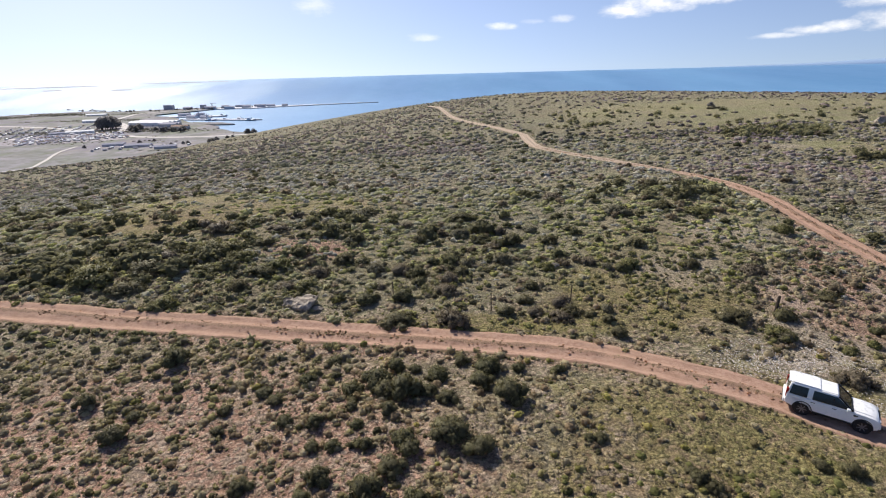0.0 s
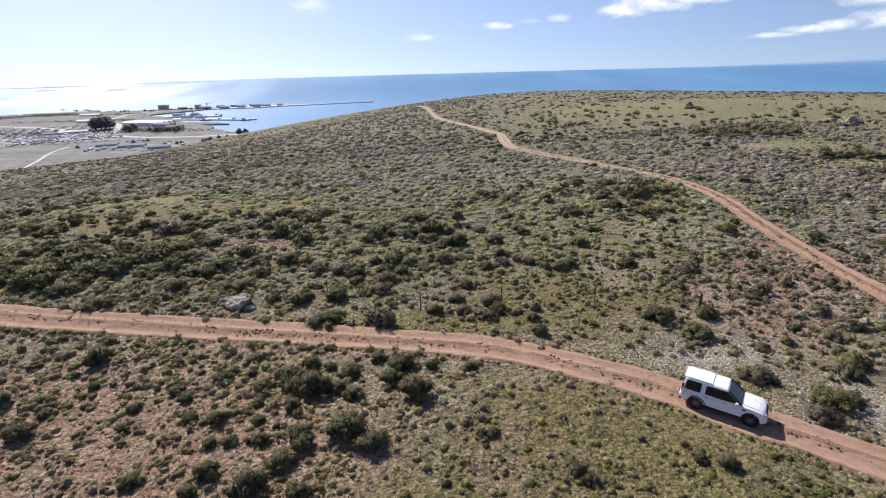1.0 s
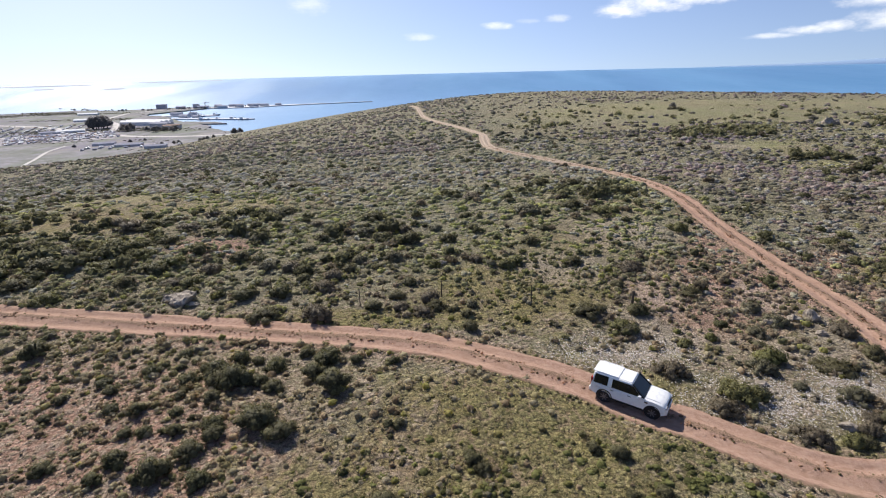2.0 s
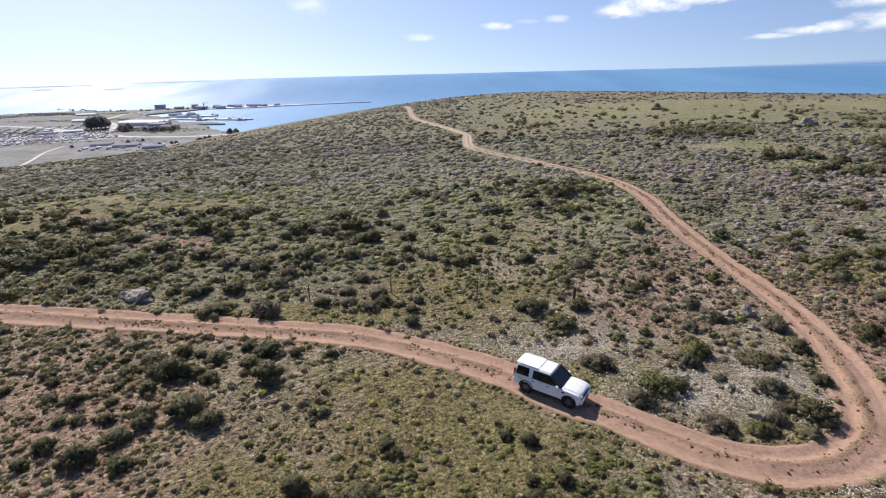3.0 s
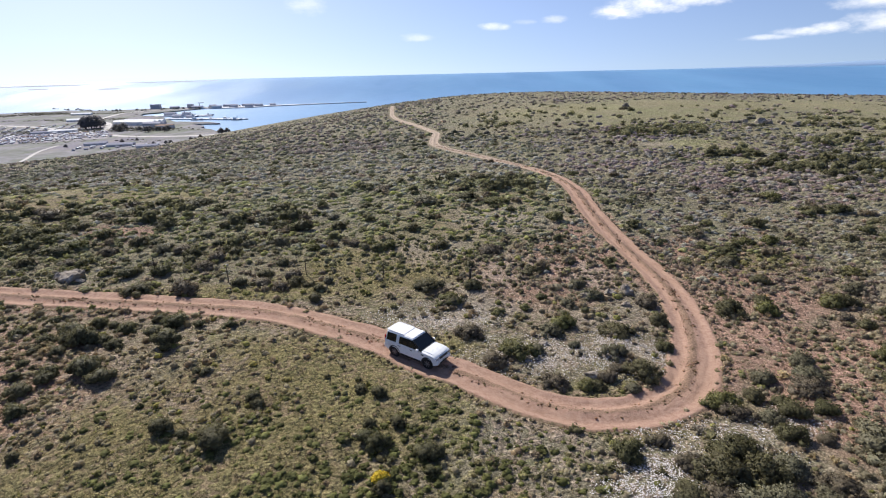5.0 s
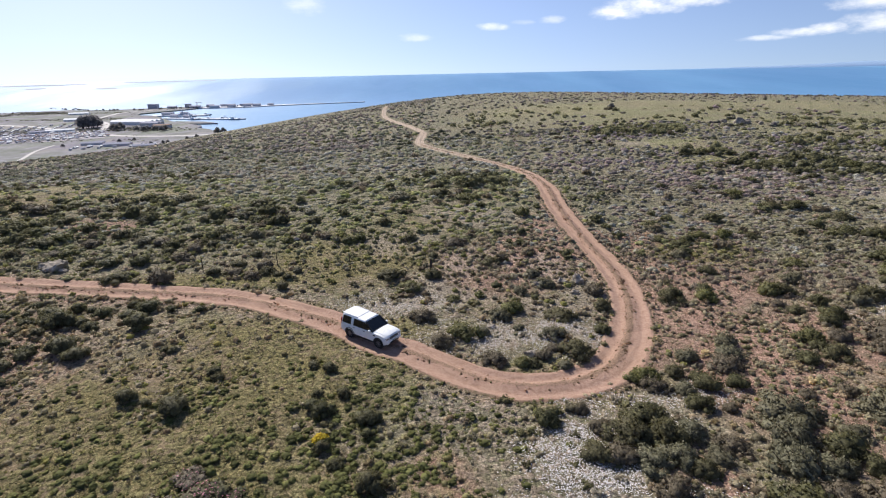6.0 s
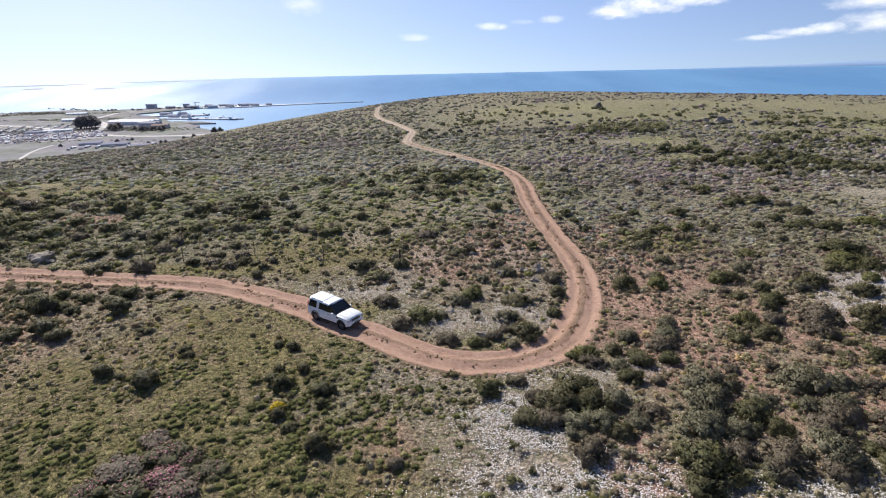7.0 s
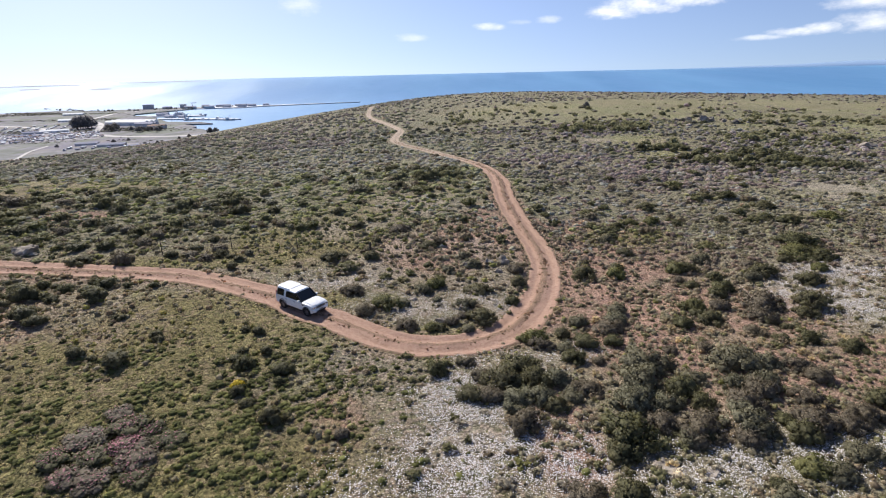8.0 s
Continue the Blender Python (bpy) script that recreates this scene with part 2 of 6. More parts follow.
def sea_material():
    m, n = material("sea_water")
    at = n.add("ShaderNodeTexCoord").outputs["Object"]
    stretched = n.add("ShaderNodeMapping", {"Vector": at, "Rotation": (0, 0, 0.5), "Scale": (1.0, 0.35, 1.0)}).outputs[0]
    wide = n.noise(stretched, 0.0016, 4.0)
    c = n.mix(n.ramp(wide, 0.35, 0.7), (0.095, 0.225, 0.40), (0.130, 0.285, 0.47))
    waves = n.math("ADD", n.noise(stretched, 0.05, 4.0), n.math("MULTIPLY", n.noise(stretched, 0.009, 3.0), 1.5))
    rough = n.ramp(n.noise(stretched, 0.0028, 4.0), 0.35, 0.7, 0.28, 0.38)
    finish(n, c, rough, waves, 0.35, 3.0, spec=0.2)
    return m


def plain_material():
    m, n = material("coastal_plain")
    at = n.add("ShaderNodeTexCoord").outputs["Object"]
    wide, mid, fine = n.noise(at, 0.004, 3.0), n.noise(at, 0.018, 5.0, 0.65), n.noise(at, 0.12, 3.0)
    # the mauve in these earth colours stands for haze over the plain
    c = n.mix(n.ramp(mid, 0.35, 0.65), (0.155, 0.160, 0.142), (0.235, 0.222, 0.245))
    c = n.mix(n.ramp(wide, 0.45, 0.62, 0.0, 0.75), c, (0.185, 0.168, 0.21))
    fields = n.noise(n.add("ShaderNodeMapping", {"Vector": at, "Rotation": (0, 0, 0.6), "Scale": (1.0, 0.35, 1.0)}).outputs[0], 0.014, 3.0)
    c = n.mix(n.ramp(fields, 0.48, 0.60, 0.0, 0.6), c, (0.158, 0.178, 0.124))
    c = n.mix(n.ramp(fields, 0.42, 0.34, 0.0, 0.5), c, (0.26, 0.235, 0.205))
    c = n.mix(n.ramp(n.math("MULTIPLY", mid, fine), 0.3, 0.42, 0.0, 0.6), c, (0.32, 0.29, 0.27))
    c = n.mix(n.ramp(n.noise(at, 0.035, 5.0, 0.7), 0.54, 0.66, 0.0, 0.55), c, (0.095, 0.105, 0.075))
    finish(n, c, 0.95, fine, 0.3, 1.0, spec=0.1)
    return m


M_GROUND, M_ROAD, M_COVER, M_SEA, M_PLAIN = ground_material(), road_material(), cover_material(), sea_material(), plain_material()
M_LEAF_DARK = leaf_material("dark_olive_leaves", (0.045, 0.046, 0.020), (0.190, 0.182, 0.082), through_light=0.4)
M_LEAF_GREY = leaf_material("grey_green_leaves", (0.072, 0.071, 0.044), (0.275, 0.260, 0.165))
M_LEAF_GREEN = leaf_material("fresh_green_leaves", (0.064, 0.069, 0.021), (0.245, 0.240, 0.080))
# far tree leaves paled to grey, haze put into their colour
M_LEAF_FAR = leaf_material("hazed_tree_leaves", (0.16, 0.158, 0.165), (0.29, 0.282, 0.295), through_light=0.6)
M_LEAF_BROWN = leaf_material("brown_twiggy_leaves", (0.070, 0.058, 0.041), (0.255, 0.208, 0.148))
M_WOOD = simple("weathered_wood", (0.10, 0.075, 0.055), 0.9, grain=12.0, vary=0.4)
M_FLOWER = simple("white_petals", (0.70, 0.66, 0.65), 0.9, vary=0.2, spec=0.0)
M_YELLOW = simple("yellow_petals", (0.72, 0.52, 0.03), 0.8, vary=0.25)
M_PINK = simple("pink_petals", (0.50, 0.20, 0.24), 0.8, vary=0.3)


def rock_material():
    m, n = material("grey_rock")
    at = n.add("ShaderNodeTexCoord").outputs["Object"]
    a, b = n.noise(at, 1.6, 6.0, 0.65), n.noise(at, 9.0, 5.0, 0.7)
    c = n.mix(n.ramp(a, 0.3, 0.7), (0.17, 0.142, 0.115), (0.43, 0.37, 0.31))
    c = n.mix(n.ramp(b, 0.5, 0.7, 0.0, 0.6), c, (0.17, 0.15, 0.10))
    finish(n, c, 0.9, n.math("ADD", a, n.math("MULTIPLY", b, 0.4)), 0.7, 0.12, spec=0.2)
    return m


M_ROCK = rock_material()
M_PAINT = simple("white_car_paint", (0.80, 0.80, 0.80), 0.28, grain=4.0, vary=0.05, spec=0.5, coat=0.6)
M_GLASS = simple("dark_tinted_glass", (0.012, 0.014, 0.016), 0.06, grain=3.0, vary=0.3, spec=0.5)
M_BLACK = simple("black_plastic", (0.022, 0.022, 0.024), 0.55, grain=40.0, vary=0.4)
M_TYRE = simple("tyre_rubber", (0.028, 0.026, 0.025), 0.9, grain=25.0, vary=0.4)
M_RIM = simple("alloy_metal", (0.22, 0.22, 0.235), 0.5, 0.7, grain=20.0)
M_LAMP = simple("clear_lamp_glass", (0.55, 0.57, 0.60), 0.15, 0.3, grain=20.0, vary=0.4)
M_RED = simple("red_lamp_plastic", (0.38, 0.02, 0.02), 0.2, grain=20.0)
M_PLATE = simple("number_plate", (0.62, 0.60, 0.50), 0.5)
M_WALL = simple("pale_plaster", (0.58, 0.56, 0.58), 0.9, grain=0.6, vary=0.25)
M_WHITE = simple("white_sheeting", (0.82, 0.82, 0.82), 0.8, grain=0.4, vary=0.12)
M_ROOF = simple("grey_roof_sheets", (0.36, 0.36, 0.44), 0.9, grain=0.5, vary=0.3)
M_ROOF_RED = simple("brown_roof_tiles", (0.27, 0.16, 0.12), 0.85, grain=0.5, vary=0.3)
# concrete made paler than its own grey to imitate harbour haze
M_CONCRETE = simple("haze_pale_concrete", (0.62, 0.62, 0.66), 0.9, grain=0.3, vary=0.3)
M_LOTS = simple("bare_grey_earth", (0.30, 0.275, 0.295), 0.95, grain=0.06, vary=0.45)
M_TAR = simple("pale_road_surface", (0.50, 0.47, 0.45), 0.9, grain=0.2, vary=0.2)
M_HULL = simple("dark_ship_paint", (0.34, 0.36, 0.42), 0.5, grain=0.5)
# hills and islands carry the pale blue of haze in their base colour
M_HILLS = simple("hazed_far_hills", (0.33, 0.46, 0.66), 1.0, grain=0.004, vary=0.1, spec=0.0)
M_ISLAND = simple("hazed_island", (0.48, 0.51, 0.56), 1.0, grain=0.02, vary=0.3, spec=0.0)


# ---- meshes ----
def mesh_np(name, verts, faces, mats, values=(), colors=None, smooth=False, normals=None):
    """A mesh from arrays: faces all of one size; values: named numbers for each vertex; colors: a colour for each vertex; normals: the way each vertex faces."""
    verts, faces = np.asarray(verts, np.float32), np.asarray(faces, np.int32)
    me = bpy.data.meshes.new(name)
    count, size = faces.shape
    me.vertices.add(len(verts))
    me.vertices.foreach_set("co", verts.ravel())
    me.loops.add(count * size)
    me.loops.foreach_set("vertex_index", faces.ravel())
    me.polygons.add(count)
    me.polygons.foreach_set("loop_start", np.arange(0, count * size, size, dtype=np.int32))
    if smooth:
        me.polygons.foreach_set("use_smooth", np.ones(count, bool))
    for key, v in dict(values).items():
        me.attributes.new(key, "FLOAT", "POINT").data.foreach_set("value", np.asarray(v, np.float32).ravel())
    if colors is not None:
        c = np.ones((len(verts), 4), np.float32)
        c[:, :3] = colors
        me.attributes.new("tint", "FLOAT_COLOR", "POINT").data.foreach_set("color", c.ravel())
    for m in mats:
        me.materials.append(m)
    me.update(calc_edges=True)
    me.validate()
    if normals is not None:
        me.normals_split_custom_set_from_vertices(np.asarray(normals, np.float32))
    return me


def part(name, bm, mat, parent=None, label="", smooth=False):
    """A bmesh or mesh as one object, under its thing if one is given."""
    me = bm
    if isinstance(bm, bmesh.types.BMesh):
        me = bpy.data.meshes.new(name)
        bmesh.ops.recalc_face_normals(bm, faces=bm.faces[:])
        bm.to_mesh(me)
        bm.free()
        me.materials.append(mat)
    if smooth:
        for f in me.polygons:
            f.use_smooth = True
    ob = new(name, me)
    if parent:
        ob.parent = parent
    if label:
        tagged(ob, label)
    return ob


def empty(name, m=None):
    ob = new(name)
    ob.empty_display_size = 0.3
    if m is not None:
        ob.matrix_world = m
    return ob


def box(bm, x0, x1, y0, y1, z0, z1, bevel=0.0):
    made = bmesh.ops.create_cube(bm, size=1.0, matrix=Matrix.LocRotScale(((x0 + x1) / 2, (y0 + y1) / 2, (z0 + z1) / 2), None, (x1 - x0, y1 - y0, z1 - z0)))
    if bevel:
        edges = list({e for v in made["verts"] for e in v.link_edges})
        bmesh.ops.bevel(bm, geom=edges, offset=bevel, segments=2, affect="EDGES", profile=0.5)
    return bm


def boxed(*a, **k):
    return box(bmesh.new(), *a, **k)


def cylinder(bm, r0, r1, depth, m, n=16):
    bmesh.ops.create_cone(bm, cap_ends=True, segments=n, radius1=r0, radius2=r1, depth=depth, matrix=m)
    return bm


LATTICE = np.random.default_rng(7).random((256, 256))


def field(x, y, scale, octaves=3):
    """Smooth noise from 0 to 1 over the plan, in patches of about `scale` metres."""
    x, y = np.asarray(x, float), np.asarray(y, float)
    total, weight, norm = 0.0, 1.0, 0.0
    for k in range(octaves):
        u, v = x / scale * 2 ** k + 17.3 * k, y / scale * 2 ** k + 5.1 * k
        i, j = np.floor(u).astype(int), np.floor(v).astype(int)
        f, g = u - i, v - j
        f, g = f * f * (3 - 2 * f), g * g * (3 - 2 * g)
        a, b, c, d = LATTICE[i % 256, j % 256], LATTICE[(i + 1) % 256, j % 256], LATTICE[i % 256, (j + 1) % 256], LATTICE[(i + 1) % 256, (j + 1) % 256]
        total, norm = total + weight * (a * (1 - f) * (1 - g) + b * f * (1 - g) + c * (1 - f) * g + d * f * g), norm + weight
        weight *= 0.5
    return total / norm


# ---- the hill ----
def soft(v):
    return np.logaddexp(0, v)


# swells of the hilltop: x, y, radius, height
SWELLS = [(5, 20, 16, 0.89), (-15, 42, 18, 0.08), (15, 45, 18, 0.14), (42, 26, 16, -0.45), (62, 34, 16, -1.08), (50, 52, 18, -0.84), (-35, 70, 28, 2.19), (0, 75, 28, 0.74), (33, 70, 22, 1.83), (72, 72, 30, 0.10), (25, 110, 35, 0.68), (-45, 110, 40, -0.67), (-100, 150, 50, 0.02), (90, 140, 45, 1.97), (130, 120, 40, 0.02), (10, 190, 60, -0.46), (100, 200, 60, 3.96), (180, 190, 60, 1.25), (-60, 240, 70, -2.15), (30, 290, 70, 1.86), (-160, 260, 80, 1.85), (-250, 230, 80, 9.17), (-120, 400, 110, -5.83), (-250, 520, 110, 0.76)]


def hill(x, y):
    """The height of the hilltop: a gentle plane that falls away to the far left and ahead, with low swells."""
    x, y = np.asarray(x, float), np.asarray(y, float)
    u, v = x / 100, y / 100
    z = 1.038 - 0.362 * u + 0.689 * v + 2.475 * np.exp(-((u + 0.483) ** 2 + (v - 0.496) ** 2) / 0.480 ** 2)
    for slope, turn, start in ((11.218, -1.169, 1.188), (6.796, 0.651, 4.033)):
        z = z - slope * soft((u * math.sin(turn) + v * math.cos(turn) - start) / 0.3) * 0.3
    z = z - 7.336 * soft((-u * math.cos(-0.012) + v * math.sin(-0.012) - 0.326) / 0.4) * 0.4
    for a, b, r, high in SWELLS:
        z = z + high * np.exp(-((x - a) ** 2 + (y - b) ** 2) / r ** 2)
    far = np.maximum(0, np.hypot(x, y) - 700)
    return np.maximum(z - 0.00016 * far ** 2, -160.0)


# the track's middle line, seen from above
TRACK = [(-160, 62), (-110, 52), (-70, 45.5), (-37.4, 40.0), (-26.4, 37.8), (-17.2, 36.5), (-8.1, 35.1), (0.6, 33.6), (7.4, 32.3), (11.5, 30.9), (15.6, 28.9), (19.0, 27.0),
         (21.9, 24.6), (24.3, 23.2), (26.5, 21.6), (29.3, 19.7), (32.2, 18.8), (35.4, 19.2), (38.7, 21.2), (41.0, 24.5), (42.8, 28.7), (44.3, 34.2), (44.9, 40.9), (44.3, 49.3),
         (43.7, 59.8), (44.0, 70.6), (42.7, 80.2), (40.0, 89.2), (34.6, 101.8), (28.6, 114.0), (25.0, 122.5), (22.9, 131.0), (23.1, 145.0), (23.4, 156.0), (21.3, 167.5), (17.2, 184.0), (12.2, 202.0), (7.0, 222.0),
         (3.6, 243.0), (0.5, 282.0), (-4.0, 345.0), (-10.0, 420.0)]


def spline(points, step):
    """A smooth line through the points, in steps of about that length."""
    p = np.array(points, float)
    p = np.vstack([2 * p[0] - p[1], p, 2 * p[-1] - p[-2]])
    out = []
    for a, b, c, d in zip(p, p[1:], p[2:], p[3:]):
        t = np.linspace(0, 1, max(2, int(np.linalg.norm(c - b) / step)), endpoint=False)[:, None]
        out.append(0.5 * (2 * b + (c - a) * t + (2 * a - 5 * b + 4 * c - d) * t ** 2 + (3 * b - a - 3 * c + d) * t ** 3))
    return np.vstack([*out, p[-2:-1]])


LINE = spline(TRACK, 0.4)
COARSE = LINE[::4]


def off_track(x, y):
    """How far a place lies from the track's middle."""
    x, y = np.atleast_1d(np.asarray(x, float)), np.atleast_1d(np.asarray(y, float))
    flat = np.c_[x.ravel(), y.ravel()]
    out = np.full(len(flat), 99.0)
    near = np.where((flat[:, 0] > -175) & (flat[:, 0] < 65) & (flat[:, 1] > 5) & (flat[:, 1] < 430))[0]
    for k in range(0, len(near), 4000):
        part_of = near[k:k + 4000]
        out[part_of] = np.sqrt(((flat[part_of, None] - COARSE[None]) ** 2).sum(-1).min(1))
    return out.reshape(x.shape)


def blobs(x, y, spots, power=1.0):
    """How deep a place lies in any of the patches: x, y, half width, half depth."""
    v = np.zeros(np.shape(x))
    for a, b, rx, ry in spots:
        v = np.maximum(v, np.exp(-power * (((x - a) / rx) ** 2 + ((y - b) / ry) ** 2)))
    return v


RED_EARTH = [(33, 40, 8, 5), (41, 50, 4, 7), (53, 38, 7, 8), (50, 48, 5, 4), (56, 26, 6, 5), (38, 45, 6, 5), (4, 16.5, 4, 2.5), (60, 24, 6, 6), (66, 14, 6, 5), (-14, 52, 5, 3), (-16, 24, 15, 8), (-6, 20, 9, 5), (49, 22, 6, 12), (33, 38, 6, 5), (56, 14, 5, 5), (52, 40, 5, 7), (9, 20.5, 3, 3), (26.5, 9, 2, 4), (40, 8, 2, 5), (61, 13, 4, 3), (40, 46, 5, 6)]
GREEN = [(15, 21.5, 8, 7), (10, 14, 9, 7), (18, 6, 9, 6), (17, 41, 8, 6), (-24, 70, 15, 6), (-34, 62, 12, 5), (-38, 76, 12, 5), (118, 150, 55, 22), (150, 125, 40, 18), (92, 185, 52, 34), (84, 110, 10, 6), (56, 45, 5, 3), (84, 94, 7, 4),
         (18, 26, 7, 3), (160, 200, 90, 55), (2, 36, 14, 1.6)]
PALE = [(68, 28, 8, 5), (76, 33, 7, 4), (22, 46, 8, 6), (31, 56, 8, 8), (31, 42, 6, 5), (38, 40, 4, 6), (25, 36, 5, 3), (24, 31, 4, 2.5), (30, 26, 5, 3), (37, 26, 3, 3), (34, 8, 3.4, 2.6), (66, 25, 6, 4), (44, 5.5, 4, 2), (97, 63, 9, 6), (91, 57, 5, 3), (73, 112, 6, 3), (70, 32, 7, 4), (41, 33, 4, 5), (27, 33, 6, 3), (29, 40, 5, 4), (36, 31, 4, 3)]
FLOWERS = [(68, 26.5, 5, 3), (75, 32, 5, 2.6), (56, 6, 5, 1.6), (43, 18, 2.6, 1.6), (40.2, 15.6, 2.0, 1.4), (30, 25.5, 4.5, 2.6), (37, 26, 3, 3.2), (23, 31, 4.5, 2.0), (33.8, 9.4, 3.4, 4.2), (36.5, 6.5, 4, 3), (30.5, 4.5, 4, 3), (36.4, 17.2, 2.6, 1.1), (35.6, 13.6, 1.8, 3.2), (39.6, 7.4, 2.2, 2.4), (71, 31, 4, 3), (65.5, 27, 4.5, 2.6), (68, 21.8, 4, 2.2), (44, 5.6, 4, 2), (50, 6, 4, 2.4), (33, 12.5, 2, 2)]
THICKET = [(-31, 48, 13, 7), (78, 130, 17, 11), (103, 93, 16, 9), (-60, 95, 40, 22), (28, 70, 14, 8), (8, 48, 14, 6), (-2, 60, 20, 6), (57, 48, 8, 5), (49, 8, 11, 5), (40, 12.5, 5, 4), (57, 20, 9, 5)]


CLEAR = [(96, 62, 9, 6), (73, 112, 6, 3), (70, 31, 7, 4), (28, 38, 9, 7), (17, 42, 9, 6), (34, 27, 6, 5), (14, 20, 10, 8), (50, 25, 6, 12), (8, 36, 8, 3)]


def greenness(x, y):
    """How green the ground is: the grassy patches, and a soft drift of green over the whole hill."""
    drift = np.clip((field(x + 33, y + 7, 30.0) - 0.42) * 3.0, 0, 1) * 0.45 * np.clip(1 - blobs(x, y, RED_EARTH, 0.7) * 1.5, 0, 1) * np.clip((52 - x) / 12, 0, 1) * np.clip((115 - y) / 40, 0, 1)
    return np.maximum(blobs(x, y, GREEN, 0.7) * np.where(np.asarray(y) > 90, np.clip(0.15 + 1.5 * field(x + 11, y, 24.0), 0, 1), 1.0), drift)


def ground_z(x, y):
    """The ground's surface: the hill, rough where it is not driven on."""
    d = off_track(x, y)
    rough = np.clip((d - 1.5) / 1.2, 0, 1)
    lumps = (field(x, y, 5.0) - 0.5) * 0.5 + (field(x + 50, y, 1.3, 2) - 0.5) * 0.22
    return hill(x, y) + rough * lumps - 0.16 * np.clip((1.75 - d) / 0.35, 0, 1)


def graded(lo, a, b, hi, step, growth):
    """Positions along one side of a sheet: even steps from a to b, growing ones outside."""
    mid = list(np.arange(a, b, step))
    left, right, s = [], [], step
    p = a
    while p > lo:
        s *= growth
        p -= s
        left.append(p)
    s, p = step, mid[-1]
    while p < hi:
        s *= growth
        p += s
        right.append(p)
    return np.array(left[::-1] + mid + right)


def build_ground():
    gx, gy = graded(-1500, -36, 74, 1500, 0.56, 1.05), graded(-700, 1, 60, 1700, 0.56, 1.035)
    x, y = np.meshgrid(gx, gy)
    z = ground_z(x, y)
    i = np.arange(len(gx) * len(gy)).reshape(len(gy), len(gx))
    faces = np.stack([i[:-1, :-1], i[:-1, 1:], i[1:, 1:], i[1:, :-1]], -1).reshape(-1, 4)
    x, y, z = x.ravel(), y.ravel(), z.ravel()
    green = greenness(x, y)
    soil = blobs(x, y, RED_EARTH, 0.7) + np.clip(1.2 - np.abs(off_track(x, y) - 2.0), 0, 1) * 0.5
    me = mesh_np("ground", np.c_[x, y, z], faces, [M_GROUND], {"green": green, "soil": soil, "pale": blobs(x, y, PALE, 0.8), "far_off": np.clip((y - 62) / 40, 0, 1), "tufted": np.clip((46 - y) / 10, 0, 1) * np.clip((46 - x) / 6, 0.3, 1) * (1 - 0.7 * blobs(x, y, RED_EARTH, 0.8) * (x > 24)), "under": np.clip((y - 30) / 14, 0, 1) * np.clip(1 - 0.55 * green - 0.5 * blobs(x, y, PALE, 0.8) - 0.65 * blobs(x, y, RED_EARTH, 0.8), 0.1, 1) * np.clip(0.55 + 1.4 * (field(x + 20, y, 9.0) - 0.35), 0.2, 1), "brush": np.clip((y - 36) / 36, 0, 1) * np.clip(np.maximum((22 - x) / 14, (y - 80) / 30), 0, 1) * np.clip((48 - x) / 24, 0, 1)}, smooth=True)
    tagged(new("ground", me), "dry scrub-covered hilltop with reddish earth and grass", "ground", kind="structure")


def meander(s):
    """How far the grown strip between the wheel lanes lies from the middle."""
    return 0.7 * (field(s, s * 0 + 71, 22.0, 2) - 0.5)


def build_track():
    along = np.gradient(LINE, axis=0)
    along /= np.linalg.norm(along, axis=1)[:, None]
    side = np.c_[along[:, 1], -along[:, 0]]
    u = np.array([-2.15, -1.75, -1.5, -1.25, -1.0, -0.75, -0.5, -0.3, -0.1, 0.1, 0.3, 0.5, 0.75, 1.0, 1.25, 1.5, 1.75, 2.15])
    n = len(u)
    s = np.arange(len(LINE)) * 0.4
    bend = np.exp(-((LINE[:, 0] - 41) ** 2 + (LINE[:, 1] - 24) ** 2) / 80)
    narrow = 0.36 * np.clip((LINE[:, 1] - 68) / 22, 0, 1) * (1 - 0.5 * np.exp(-((LINE[:, 1] - 143) / 16) ** 2))
    half = (0.86 + 0.12 * (field(s, s * 0 + 3, 6) - 0.5) + 0.12 * bend) * (1 - narrow)
    verts, across, edge = [], [], []
    aside = meander(s)
    for k, w in enumerate(u):
        ragged = 0.45 * (field(s, s * 0 + 40 + 30 * np.sign(w), 1.6) - 0.5) * (abs(w) > 1.3)
        px = LINE + side * ((w * half + np.sign(w) * ragged)[:, None])
        rut = -0.11 * np.exp(-((abs(w) - 0.92) / 0.33) ** 2)
        crown = 0.085 * np.exp(-((w - aside) / 0.33) ** 2)
        clods = (field(px[:, 0], px[:, 1], 0.7, 2) - 0.5) * (0.06 + 0.22 * math.exp(-(w / 0.4) ** 2))
        lip = 0.035 * math.exp(-((abs(w) - 1.75) / 0.2) ** 2) - (0.3 if abs(w) > 2 else 0)
        verts.append(np.c_[px, hill(px[:, 0], px[:, 1]) + rut + crown + clods + lip + 0.01])
        broken = 0.55 * field(s, s * 0 + 11, 14) + 0.12
        across.append(np.exp(-((w - aside) / 0.36) ** 2) * np.clip(broken * 2.2, 0.15, 0.85))
        edge.append(np.full(len(s), min(1, max(0, (abs(w) - 1.45) / 0.5))))
    verts = np.stack(verts, 1).reshape(-1, 3)
    i = np.arange(len(verts)).reshape(-1, n)
    faces = np.stack([i[:-1, :-1], i[1:, :-1], i[1:, 1:], i[:-1, 1:]], -1).reshape(-1, 4)
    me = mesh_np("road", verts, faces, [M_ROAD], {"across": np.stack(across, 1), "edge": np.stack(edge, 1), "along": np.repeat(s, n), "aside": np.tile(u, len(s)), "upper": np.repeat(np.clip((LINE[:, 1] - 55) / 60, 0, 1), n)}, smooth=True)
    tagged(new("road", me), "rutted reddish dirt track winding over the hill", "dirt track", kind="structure")


